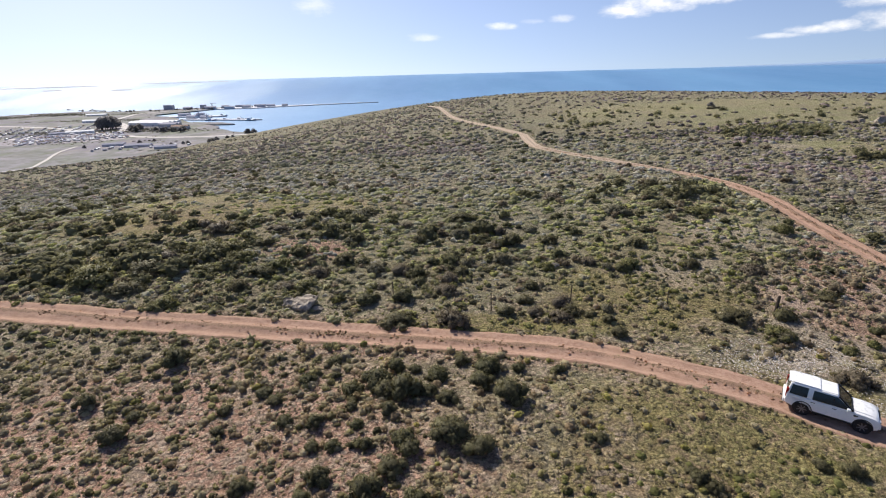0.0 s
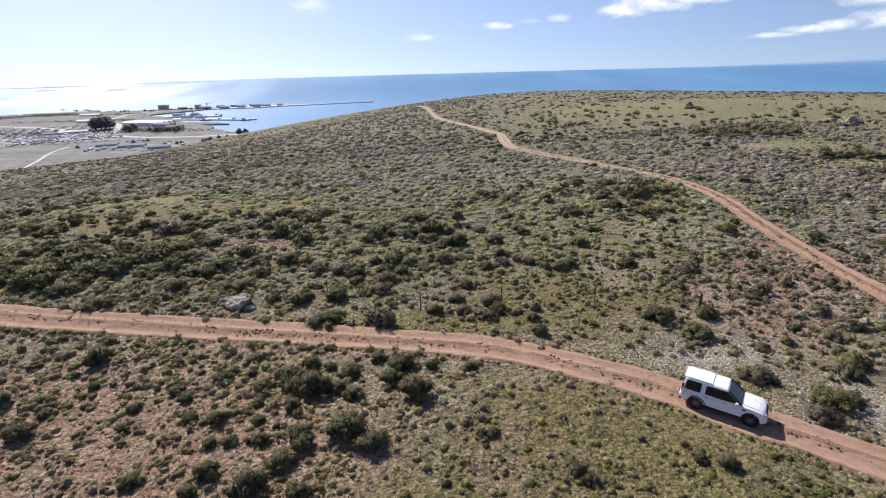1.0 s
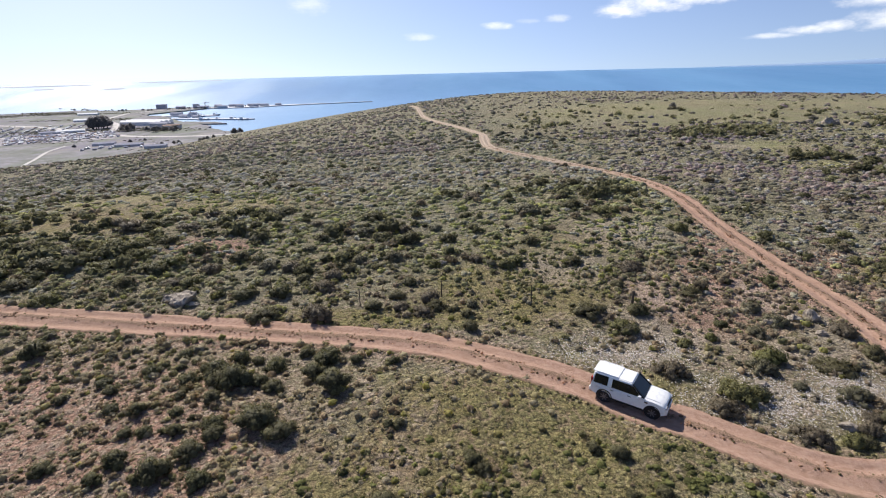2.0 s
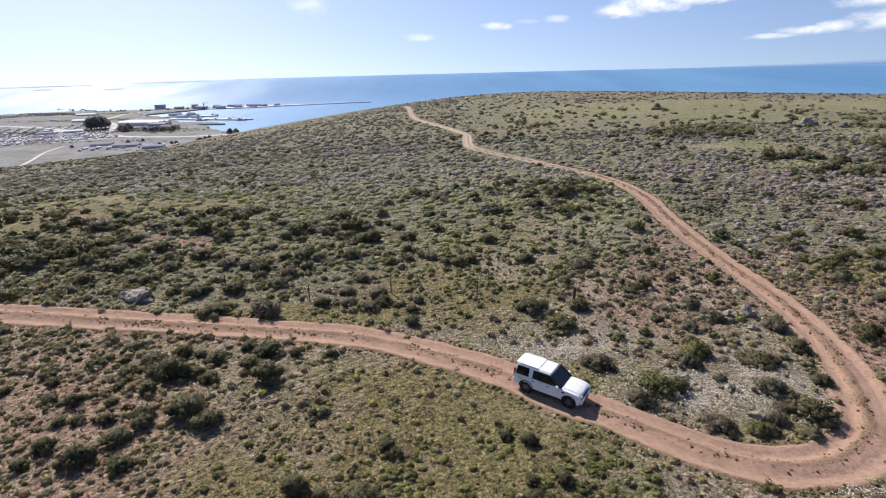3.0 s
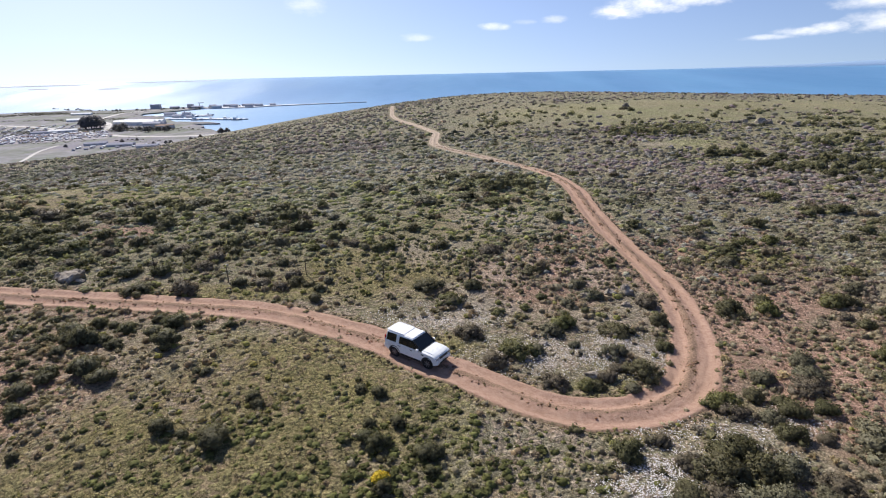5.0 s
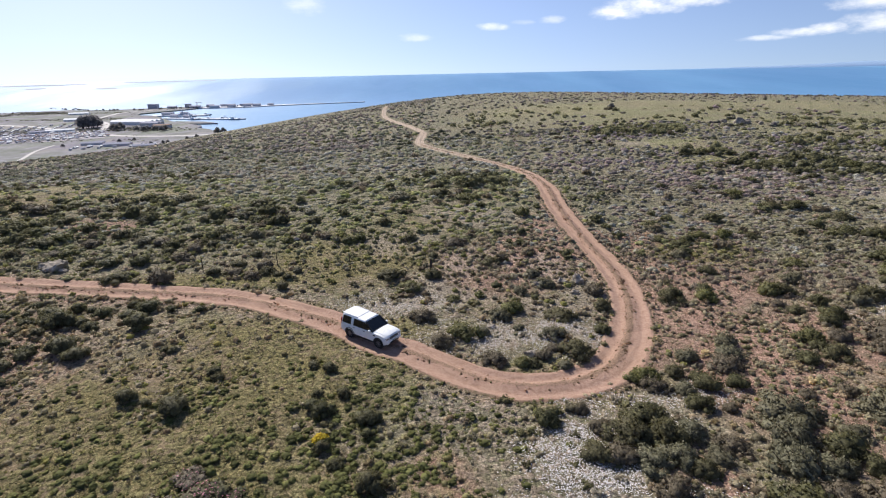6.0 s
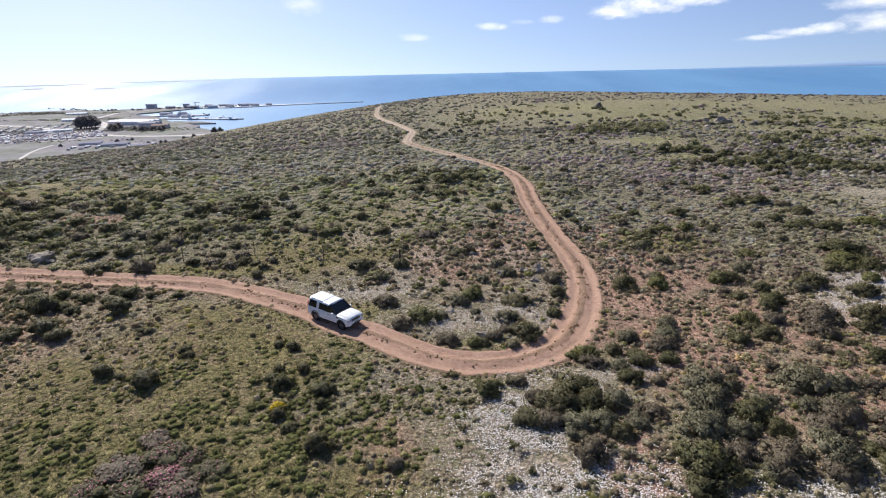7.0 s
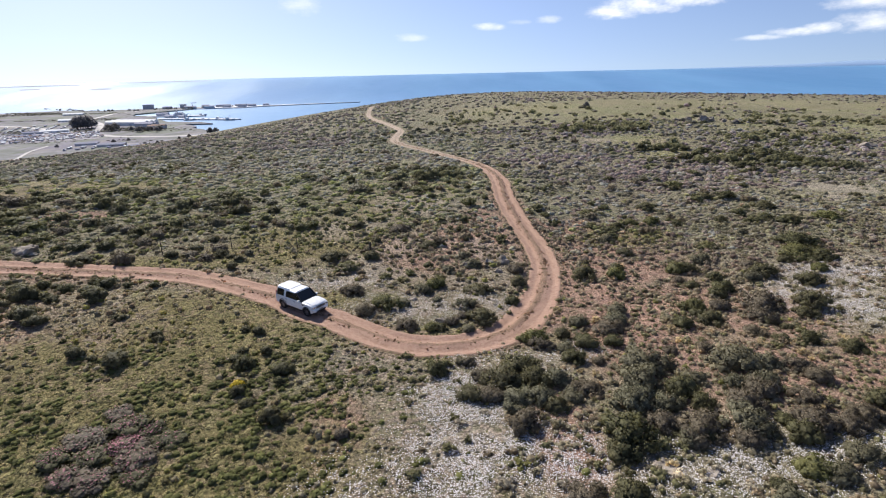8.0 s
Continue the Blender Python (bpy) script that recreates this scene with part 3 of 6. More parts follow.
SEA, PLAIN = -136.0, -131.0


def sea_z(r):
    """The sea lies flat, and its far part is drawn up so that its rim meets the true horizon."""
    s = np.clip((r - 3000) / 1900, 0, 1)
    return SEA + (EYE - 0.0069 * 4900 - SEA) * s * s * (3 - 2 * s)


def build_sea():
    r = np.concatenate([np.linspace(5, 3000, 30), np.linspace(3050, 4900, 60)])
    a = np.linspace(0, 2 * np.pi, 180, endpoint=False)
    rr, aa = np.meshgrid(r, a)
    verts = np.c_[(rr * np.sin(aa)).ravel(), (rr * np.cos(aa)).ravel(), sea_z(rr).ravel()]
    i = np.arange(len(verts)).reshape(len(a), len(r))
    j = np.roll(i, -1, axis=0)
    faces = np.stack([i[:, :-1], j[:, :-1], j[:, 1:], i[:, 1:]], -1).reshape(-1, 4)
    tagged(new("water", mesh_np("water", verts, faces, [M_SEA], smooth=True)), "open blue sea with a bright glitter under the sun", "sea", kind="structure")


def sheet(name, outline, top, mat, label, category, drop=9.0, kind="structure", ragged=0.0):
    """A flat piece of land with a steep shore, from its outline in plan."""
    pts = np.array(outline, float)
    pts = np.vstack([pts, pts[:1]])
    fine = []
    for p, q in zip(pts, pts[1:]):
        n = max(1, int(np.linalg.norm(q - p) / 25)) if ragged else 1
        for k in range(n):
            v = p + (q - p) * k / n
            fine.append(v + ragged * (np.array([field(v[0], v[1], 60), field(v[0] + 500, v[1], 60)]) - 0.5))
    bm = bmesh.new()
    face = bm.faces.new([bm.verts.new((*v, top)) for v in fine])
    out = bmesh.ops.extrude_face_region(bm, geom=[face])
    bmesh.ops.translate(bm, verts=[v for v in out["geom"] if isinstance(v, bmesh.types.BMVert)], vec=(0, 0, -drop))
    bmesh.ops.triangulate(bm, faces=bm.faces[:])
    return tagged(part(name, bm, mat), label, category, kind=kind)


def ribbon(name, points, wide, z, mat, label):
    line = spline(points, 15.0)
    d = np.gradient(line, axis=0)
    d /= np.linalg.norm(d, axis=1)[:, None]
    s = np.c_[d[:, 1], -d[:, 0]] * wide / 2
    a, b = np.c_[line + s, np.full(len(line), z)], np.c_[line - s, np.full(len(line), z)]
    verts = np.stack([a, b], 1).reshape(-1, 3)
    i = np.arange(len(line) - 1) * 2
    return tagged(new(name, mesh_np(name, verts, np.stack([i, i + 1, i + 3, i + 2], -1), [mat])), label, "road", kind="structure")


def build_coast():
    sheet("coast_plain", [(-500, 500), (-900, 450), (-2600, 900), (-3600, 1900), (-2299, 2864), (-1976, 2826), (-1700, 2660), (-1551, 2620), (-1421, 2680), (-1366, 2719), (-1239, 2752),
                          (-1110, 2765), (-1110, 2640), (-1135, 2540), (-1180, 2440), (-1230, 2330), (-1190, 2230), (-1100, 2190), (-1020, 2090), (-960, 1990), (-880, 1880), (-790, 1780), (-700, 1705), (-690, 1640), (-600, 1535),
                          (-500, 1470), (-380, 1360), (-250, 1150)], PLAIN, M_PLAIN, "flat coastal plain with fields and bare patches", "plain", ragged=26.0)
    sheet("breakwater", [(-1120, 2768), (-993, 2868), (-824, 2802), (-530, 2862), (-338, 2926), (-336, 2914), (-530, 2846), (-795, 2735), (-900, 2660), (-1120, 2640)], SEA + 4, M_CONCRETE, "long low grey harbour breakwater", "breakwater", ragged=6.0)
    sheet("quay", [(-1120, 2222), (-900, 2200), (-864, 2172), (-900, 2160), (-1110, 2180)], SEA + 4, M_CONCRETE, "grey harbour quay", "quay")
    sheet("quay", [(-1010, 2080), (-689, 1985), (-652, 1955), (-700, 1950), (-990, 2040)], SEA + 4, M_CONCRETE, "grey harbour quay", "quay")
    sheet("quay", [(-880, 1900), (-760, 1860), (-690, 1790), (-800, 1790)], SEA + 4, M_PLAIN, "grassy harbour spit", "quay")
    ribbon("town_road", [(-1700, 1960), (-1328, 1802), (-1048, 1599), (-831, 1450), (-660, 1411), (-520, 1440)], 22, PLAIN + 0.4, M_TAR, "pale straight road across the plain")
    ribbon("town_road", [(-1400, 1540), (-1197, 1469), (-1020, 1400), (-900, 1420)], 10, PLAIN + 0.5, M_TAR, "pale road between the houses")
    sheet("town_lots", [(-1160, 1370), (-1100, 1310), (-960, 1330), (-830, 1400), (-860, 1500), (-980, 1580), (-1120, 1580), (-1200, 1480)], PLAIN + 0.25, M_LOTS, "bare grey-mauve ground between the houses", "ground", drop=1.0, ragged=40.0)
    sheet("town_lots", [(-820, 1290), (-760, 1225), (-560, 1200), (-570, 1240), (-700, 1275)], PLAIN + 0.25, M_LOTS, "bare grey-mauve ground round the sheds", "ground", drop=1.0, ragged=30.0)
    ribbon("dirt_road", [(-870, 1260), (-844, 1161), (-780, 1023), (-760, 940), (-860, 860)], 7, PLAIN + 0.6, M_TAR, "pale dirt road across the fields")
    ribbon("town_road", [(-960, 1600), (-1010, 1700), (-1100, 1860), (-1230, 2020), (-1310, 2252), (-1339, 2412), (-1250, 2560), (-1100, 2700)], 18, PLAIN + 0.7, M_TAR, "pale road to the harbour")
    # low islands and far hills on the horizon
    for a0, a1, r, high in ((-39.5, -31.5, 4480, 2.2), (-28.8, -21.0, 4560, 2.0), (-31.0, -29.4, 4150, 1.2), (-36.0, -34.6, 4250, 1.2)):
        n = 40
        a = np.radians(np.linspace(a0, a1, n))
        h = high * np.sin(np.linspace(0, np.pi, n)) ** 0.4 * (0.5 + field(np.arange(n) * 1.0, np.zeros(n) + r, 6))
        rows = [np.c_[np.sin(a) * q, np.cos(a) * q, sea_z(np.full(n, q)) + k] for q, k in ((r, -2), (r + 15, h), (r + 80, h * 0.8), (r + 120, -30))]
        v = np.stack(rows, 1).reshape(-1, 3)
        i = np.arange(n * 4).reshape(n, 4)
        f = np.stack([i[:-1, :-1], i[:-1, 1:], i[1:, 1:], i[1:, :-1]], -1).reshape(-1, 4)
        tagged(new("island", mesh_np("island", v, f, [M_ISLAND], smooth=True)), "low hazy island far out in the bright sea", "island", kind="structure")
    n = 160
    a = np.radians(np.linspace(14, 62, n))
    h = -15 + 36 * np.clip((np.degrees(a) - 24) / 15, 0, 1) * (0.6 + 0.6 * field(np.arange(n) * 1.0, np.zeros(n), 28))
    v = np.stack([np.c_[np.sin(a) * 4880, np.cos(a) * 4880, np.full(n, -40.0)], np.c_[np.sin(a) * 4895, np.cos(a) * 4895, h], np.c_[np.sin(a) * 4990, np.cos(a) * 4990, np.full(n, -60.0)]], 1).reshape(-1, 3)
    i = np.arange(n * 3).reshape(n, 3)
    f = np.stack([i[:-1, :-1], i[:-1, 1:], i[1:, 1:], i[1:, :-1]], -1).reshape(-1, 4)
    tagged(new("backdrop", mesh_np("backdrop", v, f, [M_HILLS], smooth=True)), "far hills beyond the sea, blue with haze", "hills", kind="structure")


build_ground()
build_track()
build_sea()
build_coast()


# ---- growth ----
def leaves(rng, n, leaf, lobes, low=-0.1):
    """Leaf sprays over a few rounded lobes (centre, radius): vertices and triangles, two triangles a spray."""
    lobes = np.array(lobes, float)
    weight = lobes[:, 3] ** 2
    pick = rng.choice(len(lobes), n, p=weight / weight.sum())
    d = rng.normal(size=(n, 3))
    d[:, 2] = np.abs(d[:, 2]) * 1.0 + low
    d /= np.linalg.norm(d, axis=1)[:, None]
    at = lobes[pick, :3] + d * (lobes[pick, 3] * rng.uniform(0.82, 1.15, n))[:, None]
    at[:, 2] = np.maximum(at[:, 2], 0.02)
    nrm = d + rng.normal(scale=0.55, size=(n, 3))
    nrm /= np.linalg.norm(nrm, axis=1)[:, None]
    a = np.cross(nrm, rng.normal(size=(n, 3)))
    a /= np.linalg.norm(a, axis=1)[:, None]
    b = np.cross(nrm, a)
    s = leaf * rng.uniform(0.55, 1.35, n)[:, None]
    v = np.stack([at - a * s, at - b * s * 0.6 + nrm * s * 0.2, at + a * s, at + b * s * 0.6 + nrm * s * 0.2], 1).reshape(-1, 3)
    i = np.arange(n)[:, None] * 4
    f = np.concatenate([i + [0, 1, 2], i + [0, 2, 3]], 1).reshape(-1, 3)
    return v, f


def ball(level):
    bm = bmesh.new()
    bmesh.ops.create_icosphere(bm, subdivisions=level, radius=1.0)
    v, f = np.array([p.co[:] for p in bm.verts]), np.array([[p.index for p in q.verts] for q in bm.faces])
    bm.free()
    return v, f


BALLS = {k: ball(k) for k in (1, 2, 3)}


def core(rng, lobes, level=1, shrink=0.9, keep=-0.35, rough=0.8):
    """The dense inside of a plant: lumpy balls, without their undersides."""
    vs, fs, n = [], [], 0
    for x, y, z, r in lobes:
        v, f = BALLS[level]
        w = v * (r * shrink * rng.uniform(rough, 1.12, len(v)))[:, None] + (x, y, z)
        f = f[(v[f][:, :, 2].max(1) > keep)]
        w[:, 2] = np.maximum(w[:, 2], -0.05)
        vs.append(w)
        fs.append(f + n)
        n += len(w)
    return np.vstack(vs), np.vstack(fs)


def join(*pieces):
    n, vs, fs = 0, [], []
    for v, f in pieces:
        vs.append(v)
        fs.append(f + n)
        n += len(v)
    return np.vstack(vs), np.vstack(fs)


def lobes_for(rng, n, wide=1.0, high=0.8):
    """Rounded lobes that make up a crown of radius 1."""
    if n > 10:
        # a broad uneven crown of many small lobes
        out, lift = [(0, 0, high * 0.28, 0.42)], rng.uniform(0.7, 1.1, 6)
        for k in range(n):
            a, d = rng.uniform(0, 6.283), 0.86 * math.sqrt(rng.random())
            top = high * (0.72 * math.sqrt(max(0.0, 1.0 - d * d)) * lift[int(a / 6.284 * 6)] + rng.uniform(-0.10, 0.08))
            r = rng.uniform(0.13, 0.27)
            out.append((math.cos(a) * d * wide * lift[int(a / 6.284 * 6)], math.sin(a) * d * wide * lift[int(a / 6.284 * 6)], max(0.04, top - 0.6 * r), r))
        return out
    out = [(0, 0, high * 0.42, 0.52)]
    for k in range(n):
        a, d = 2 * math.pi * (k + rng.uniform(-0.3, 0.3)) / n, rng.uniform(0.38, 0.66)
        out.append((math.cos(a) * d * wide, math.sin(a) * d * wide, rng.uniform(0.18, 0.5) * high, rng.uniform(0.28, 0.46)))
    return out


def stems(rng, n, reach=0.6, high=0.6, thick=0.03):
    bm = bmesh.new()
    for k in range(n):
        a, d = rng.uniform(0, 6.28), rng.uniform(0.2, reach)
        foot, tip = Vector((rng.uniform(-0.08, 0.08), rng.uniform(-0.08, 0.08), -0.06)), Vector((math.cos(a) * d, math.sin(a) * d, high * rng.uniform(0.7, 1.0)))
        cylinder(bm, thick, thick * 0.35, (tip - foot).length, Matrix.Translation((foot + tip) / 2) @ (tip - foot).to_track_quat("Z", "Y").to_matrix().to_4x4(), 5)
    return bm


def shrub_kind(seed, mat, n_lobes, n_leaf, leaf, high, name="shrub", spiky=0):
    """One shrub of radius 1: stems and foliage."""
    rng = np.random.default_rng(seed)
    lob = lobes_for(rng, n_lobes, 1.0, high)
    made = [core(rng, lob, 2 if n_lobes < 11 else 1, 0.84, rough=0.7), leaves(rng, n_leaf, leaf, lob)]
    v, f = join(*made)
    if spiky:
        w, g = leaves(rng, spiky, leaf * 1.6, [(x, y, z * 1.15, r * 1.12) for x, y, z, r in lob], 0.2)
        v, f = join((v, f), (w, g))
    thing = empty(name)
    part("branchwork", stems(rng, 7, 0.6, high * 0.8), M_WOOD, thing)
    # sprays face out of the crown, so that it is lit as one rounded mass
    lobe = np.array(lob)
    gap = v[:, None] - lobe[None, :, :3]
    nearest = (np.linalg.norm(gap, axis=2) / lobe[None, :, 3]).argmin(1)
    out = gap[np.arange(len(v)), nearest] / lobe[nearest, 3:4]
    out = out + 0.6 * v / np.linalg.norm(v, axis=1)[:, None] + rng.normal(scale=0.28, size=v.shape) + (0, 0, 0.15)
    out /= np.linalg.norm(out, axis=1)[:, None]
    part("foliage", mesh_np("foliage", v, f, [mat], smooth=True, normals=out), None, thing)
    thing.location = (0, -300, -200)
    return thing


# single shrubs: x, y, width
SHRUBS_BY_TRACK = [(-8.9, 28.9, 1.2), (-11.3, 27.7, 1.1), (-5.9, 27.7, 1.4), (-7.7, 31, 0.9), (-7.2, 29.4, 0.7), (-3.4, 30.1, 1.2), (-3.7, 27.3, 1.7), (-2.2, 29.8, 0.9), (-0.7, 28.8, 1.4), (-1.2, 27, 1.2), (-0.1, 26.3, 1.3), (-3.4, 25.3, 1.1), (-5.7, 26, 0.8), (-9.3, 24.8, 1), (-7.5, 24.4, 1), (-5.1, 24.2, 0.8), (-3.9, 23.6, 0.5), (-7.2, 22.6, 0.8), (-6.1, 22.6, 0.8), (-5.1, 22.7, 0.5), (-4.4, 22.7, 0.8), (-0.1, 22.9, 2), (1.6, 22, 1.5), (-2.1, 22.1, 1.2), (-2.9, 20.9, 1.4), (-6.4, 20.3, 1.3), (-4.1, 19.3, 1.7), (-1.5, 18.8, 1.2), (-10.2, 20.2, 1.1), (-9.1, 21.3, 0.6), (-6.9, 19.2, 0.9), (-18.4, 31.4, 1.8)]
SHRUBS_ON_GRASS = [(-17.1, 28.5, 0.8), (-13.2, 26.1, 0.8), (-12.9, 24.2, 1), (2, 27.9, 1.6), (2.6, 29.5, 1.7), (3.6, 26.3, 2.2), (4.6, 29.7, 0.8), (0.9, 30.7, 1), (7.9, 22.7, 0.7), (7.5, 21.8, 0.4), (11.7, 20.5, 0.6), (12.2, 19.5, 0.9), (19.4, 20.3, 1.1), (18.2, 20.8, 1), (-2.7, 27, 2), (-0.7, 29.5, 1.1), (7.1, 29.3, 0.9), (11.8, 19.9, 0.9), (7.7, 17.1, 1.3), (10.8, 16.2, 1.9), (0.9, 15.3, 0.8), (9, 16.7, 0.7), (19.1, 17.5, 0.8), (20.7, 17.7, 0.9), (19.7, 15.9, 1.2), (7.3, 22.7, 0.7), (19.1, 16.4, 1.2), (22.5, 15.3, 1.5), (22.6, 13.9, 0.8), (20.2, 12.9, 0.9), (23.1, 10.2, 1.5), (21.2, 11.7, 0.9)]
SHRUBS_ON_SLOPE = [(-23.8, 39.3, 2.6), (-3.8, 36.1, 2.9), (0.2, 35.4, 2.8), (4.8, 37.9, 1.4), (9, 36.8, 2.2), (7, 37.7, 1.6), (9.4, 39.3, 1.9), (12.9, 38.3, 1.3), (12.5, 36.3, 1.2), (12.5, 34.1, 1.5), (11.1, 37.5, 0.9), (7.5, 42.8, 1.8), (9.8, 47.1, 2.2), (14, 48, 1.6), (15.4, 46.7, 1.2), (22.2, 36.6, 3.6), (24.2, 34.2, 3), (24.5, 33.6, 1.5), (15.4, 71.6, 3.6), (-18.3, 63.5, 2.9), (-24, 57.6, 2.9), (-28.2, 59.4, 2), (-28.5, 46.9, 4.9), (-32.5, 44.7, 4.7), (-28, 49.8, 4.6), (-38.7, 50.2, 3.5), (-28.5, 42.7, 3.5)]
SHRUBS_IN_BEND = [(35.2, 23.6, 1.1), (36.9, 22.8, 3.1), (32.6, 21.6, 1.4), (35.5, 21.3, 1.2), (40.3, 19.7, 2.3), (42.7, 20.3, 1.5), (38.6, 15.1, 3.4), (32.9, 15.1, 1.7), (35.1, 16.1, 1.2), (35.7, 14.4, 1.4), (37.9, 9.3, 2.4), (40, 10.7, 1.5), (42.5, 12.7, 2.3), (46.2, 13, 3.5), (44.3, 16.1, 1), (42.4, 18.1, 1.5), (44.1, 19.8, 1.5), (51.9, 12.7, 2.2), (43.4, 7.7, 4), (47.5, 8.2, 3.5)]
SHRUBS_RIGHT_OF_BEND = [(37.2, 13.6, 3.0), (39.2, 13.6, 2.8), (37.8, 11.4, 2.6), (36.2, 12.0, 1.7), (39.3, 11.6, 2.4), (35.0, 12.2, 1.9), (40.7, 13.8, 1.7), (42.5, 16.4, 2.4), (45.6, 8.8, 2.5), (49.8, 7.2, 2.0), (52.9, 11.5, 2.1), (52.7, 7.2, 1.8), (52.5, 4.3, 2.2), (40.8, 18.6, 2.3), (44.2, 18.7, 1.9), (50.5, 8.3, 3.2), (48.8, 10.7, 2.4), (53.8, 8, 2.8), (55.7, 8, 2.5), (54.5, 5.3, 2.3), (49.1, 3.0, 1.6), (39.8, 3.6, 2.9), (41.9, 3.4, 2.1), (59.6, 22.5, 2.8), (57.6, 20, 2.4), (63.6, 22.9, 2.3), (60.6, 18.2, 2.5), (62.7, 16.6, 2.4), (47.7, 22.5, 2.1), (46.2, 18.8, 1.5), (49.8, 17.3, 1.2), (57.6, 12.9, 1.8), (59.4, 10.1, 2), (27.5, 8.7, 1.1), (33.3, 21.6, 1.3)]
SHRUBS_BEYOND = [(26.4, 36.9, 2), (32.2, 40.6, 3.2), (28.8, 45.9, 3.2), (26.3, 42, 1.3), (36.1, 37.8, 1.8), (25.5, 28.3, 2.5), (32, 28.9, 2.2), (28.7, 25.6, 2.7), (31.3, 62.3, 3.9), (30.3, 76, 3.8), (26.1, 77.4, 3.4), (87.3, 174.3, 5.1), (38.1, 56.6, 2.6), (33, 30, 2), (33.1, 26.8, 1), (35.6, 25.7, 2.2), (36.9, 28.8, 3.4)]
SHRUBS_FAR = [(51.2, 32.7, 1.9), (54.4, 39.3, 1.9), (53.9, 43.9, 2.4), (56.4, 48.2, 2.5), (54, 52.2, 3), (70.9, 64.4, 2.4), (60.7, 31.7, 2.4), (58.9, 27.7, 2.1), (70, 35.2, 2.2), (61.9, 36.9, 2.2), (59.2, 34.4, 2.7), (71.5, 32.3, 2.0), (64.1, 31.2, 2.0), (95.2, 58, 2.9), (89.7, 93.7, 4.8), (85.7, 98.3, 3.5), (30.2, 26.3, 1.5)]
SHRUBS_MID_SLOPE = [(17.9, 47.5, 1.7), (6.6, 40, 1.5), (9.9, 38.1, 2.3), (2.2, 48.3, 1.7), (0.3, 44.3, 1.9), (-2.7, 45.5, 2.3), (-6.8, 47.1, 2.6), (-12, 46.1, 2.6), (-16.2, 47.7, 3), (-20.1, 49.5, 3.1), (-12.5, 42.9, 2.2), (-6.7, 40.2, 2.4), (-2.8, 54.9, 2.6), (1.6, 57.1, 3.1), (7.2, 53.5, 2.5), (11.3, 54.3, 2.6), (-10.7, 64.1, 3.3), (-6.9, 63, 2.9), (-18.9, 57.6, 3), (23.6, 47.3, 2.3), (20.4, 52.6, 2.2), (13.7, 62, 2.4), (21.7, 63.6, 4.2), (27.5, 64.3, 4.2)]
SHRUBS_ON_RED_EARTH = [(49.6, 13.2, 1.6), (51.2, 10.2, 2.6), (48.0, 12.0, 2.0), (55.2, 10.4, 2.6), (57.4, 9.0, 2.4), (46.6, 10.6, 2.4), (65.9, 34.7, 2.6), (65.7, 32.2, 3.4), (60.0, 28.7, 2.6), (57.5, 29.9, 1.7), (57.0, 31.6, 1.4), (68.5, 29.5, 3.1), (65.2, 24.4, 3.9), (61.2, 24.9, 4.4), (55.0, 24.7, 2.3), (57.3, 24.7, 1.8), (55.4, 22.4, 2.9), (52.8, 21.7, 1.7), (58.0, 34.5, 2.1), (48.4, 24.4, 2.1), (48.0, 33.1, 3.0), (51.4, 33.7, 1.6), (46.6, 20.9, 2.8), (44.5, 22.3, 1.8), (52.5, 17.5, 1.3), (47.0, 15.4, 4.7), (53.1, 14.8, 4.1), (55.2, 14.6, 2.0), (57.1, 14.3, 2.4), (44.6, 10.8, 3.5), (53.6, 12.2, 2.0)]
SHRUBS_ON_RIDGE = [(63.0, 71.9, 2.9), (78.1, 97.2, 3.4), (81.3, 97.9, 3.2), (87.6, 100.7, 4.6), (77.5, 88.7, 2.9), (79.9, 86.2, 3.6), (82.7, 84.0, 2.3), (96.1, 102.1, 3.4), (90.2, 88.7, 3.5), (91.3, 84.9, 4.0), (90.1, 80.0, 3.5), (90.4, 75.7, 3.7), (72.0, 66.4, 3.8), (76.2, 58.9, 4.2), (73.2, 59.1, 3.8), (78.8, 53.4, 4.4), (75.8, 48.3, 4.2), (77.7, 46.6, 4.6), (83.6, 47.7, 4.8)]
SHRUBS_BELOW_RIDGE = [(63.0, 55.2, 4.2), (64.6, 49.3, 3.0), (58.6, 49.5, 3.8), (61.4, 49.6, 2.6), (55.2, 46.9, 3.6), (54.5, 53.9, 3.4), (68.6, 70.5, 2.4), (70.4, 49.0, 2.8), (70.6, 44.3, 1.7), (64.4, 40.7, 3.1), (74.0, 39.7, 4.8), (72.0, 36.6, 4.2), (74.1, 35.3, 4.0), (51.9, 34.7, 1.6), (97.6, 68.8, 3.7), (93.5, 75.3, 3.8), (102.8, 83.8, 4.2), (110.8, 88.2, 3.8), (98.8, 84.0, 3.5), (99.5, 97.5, 3.9)]
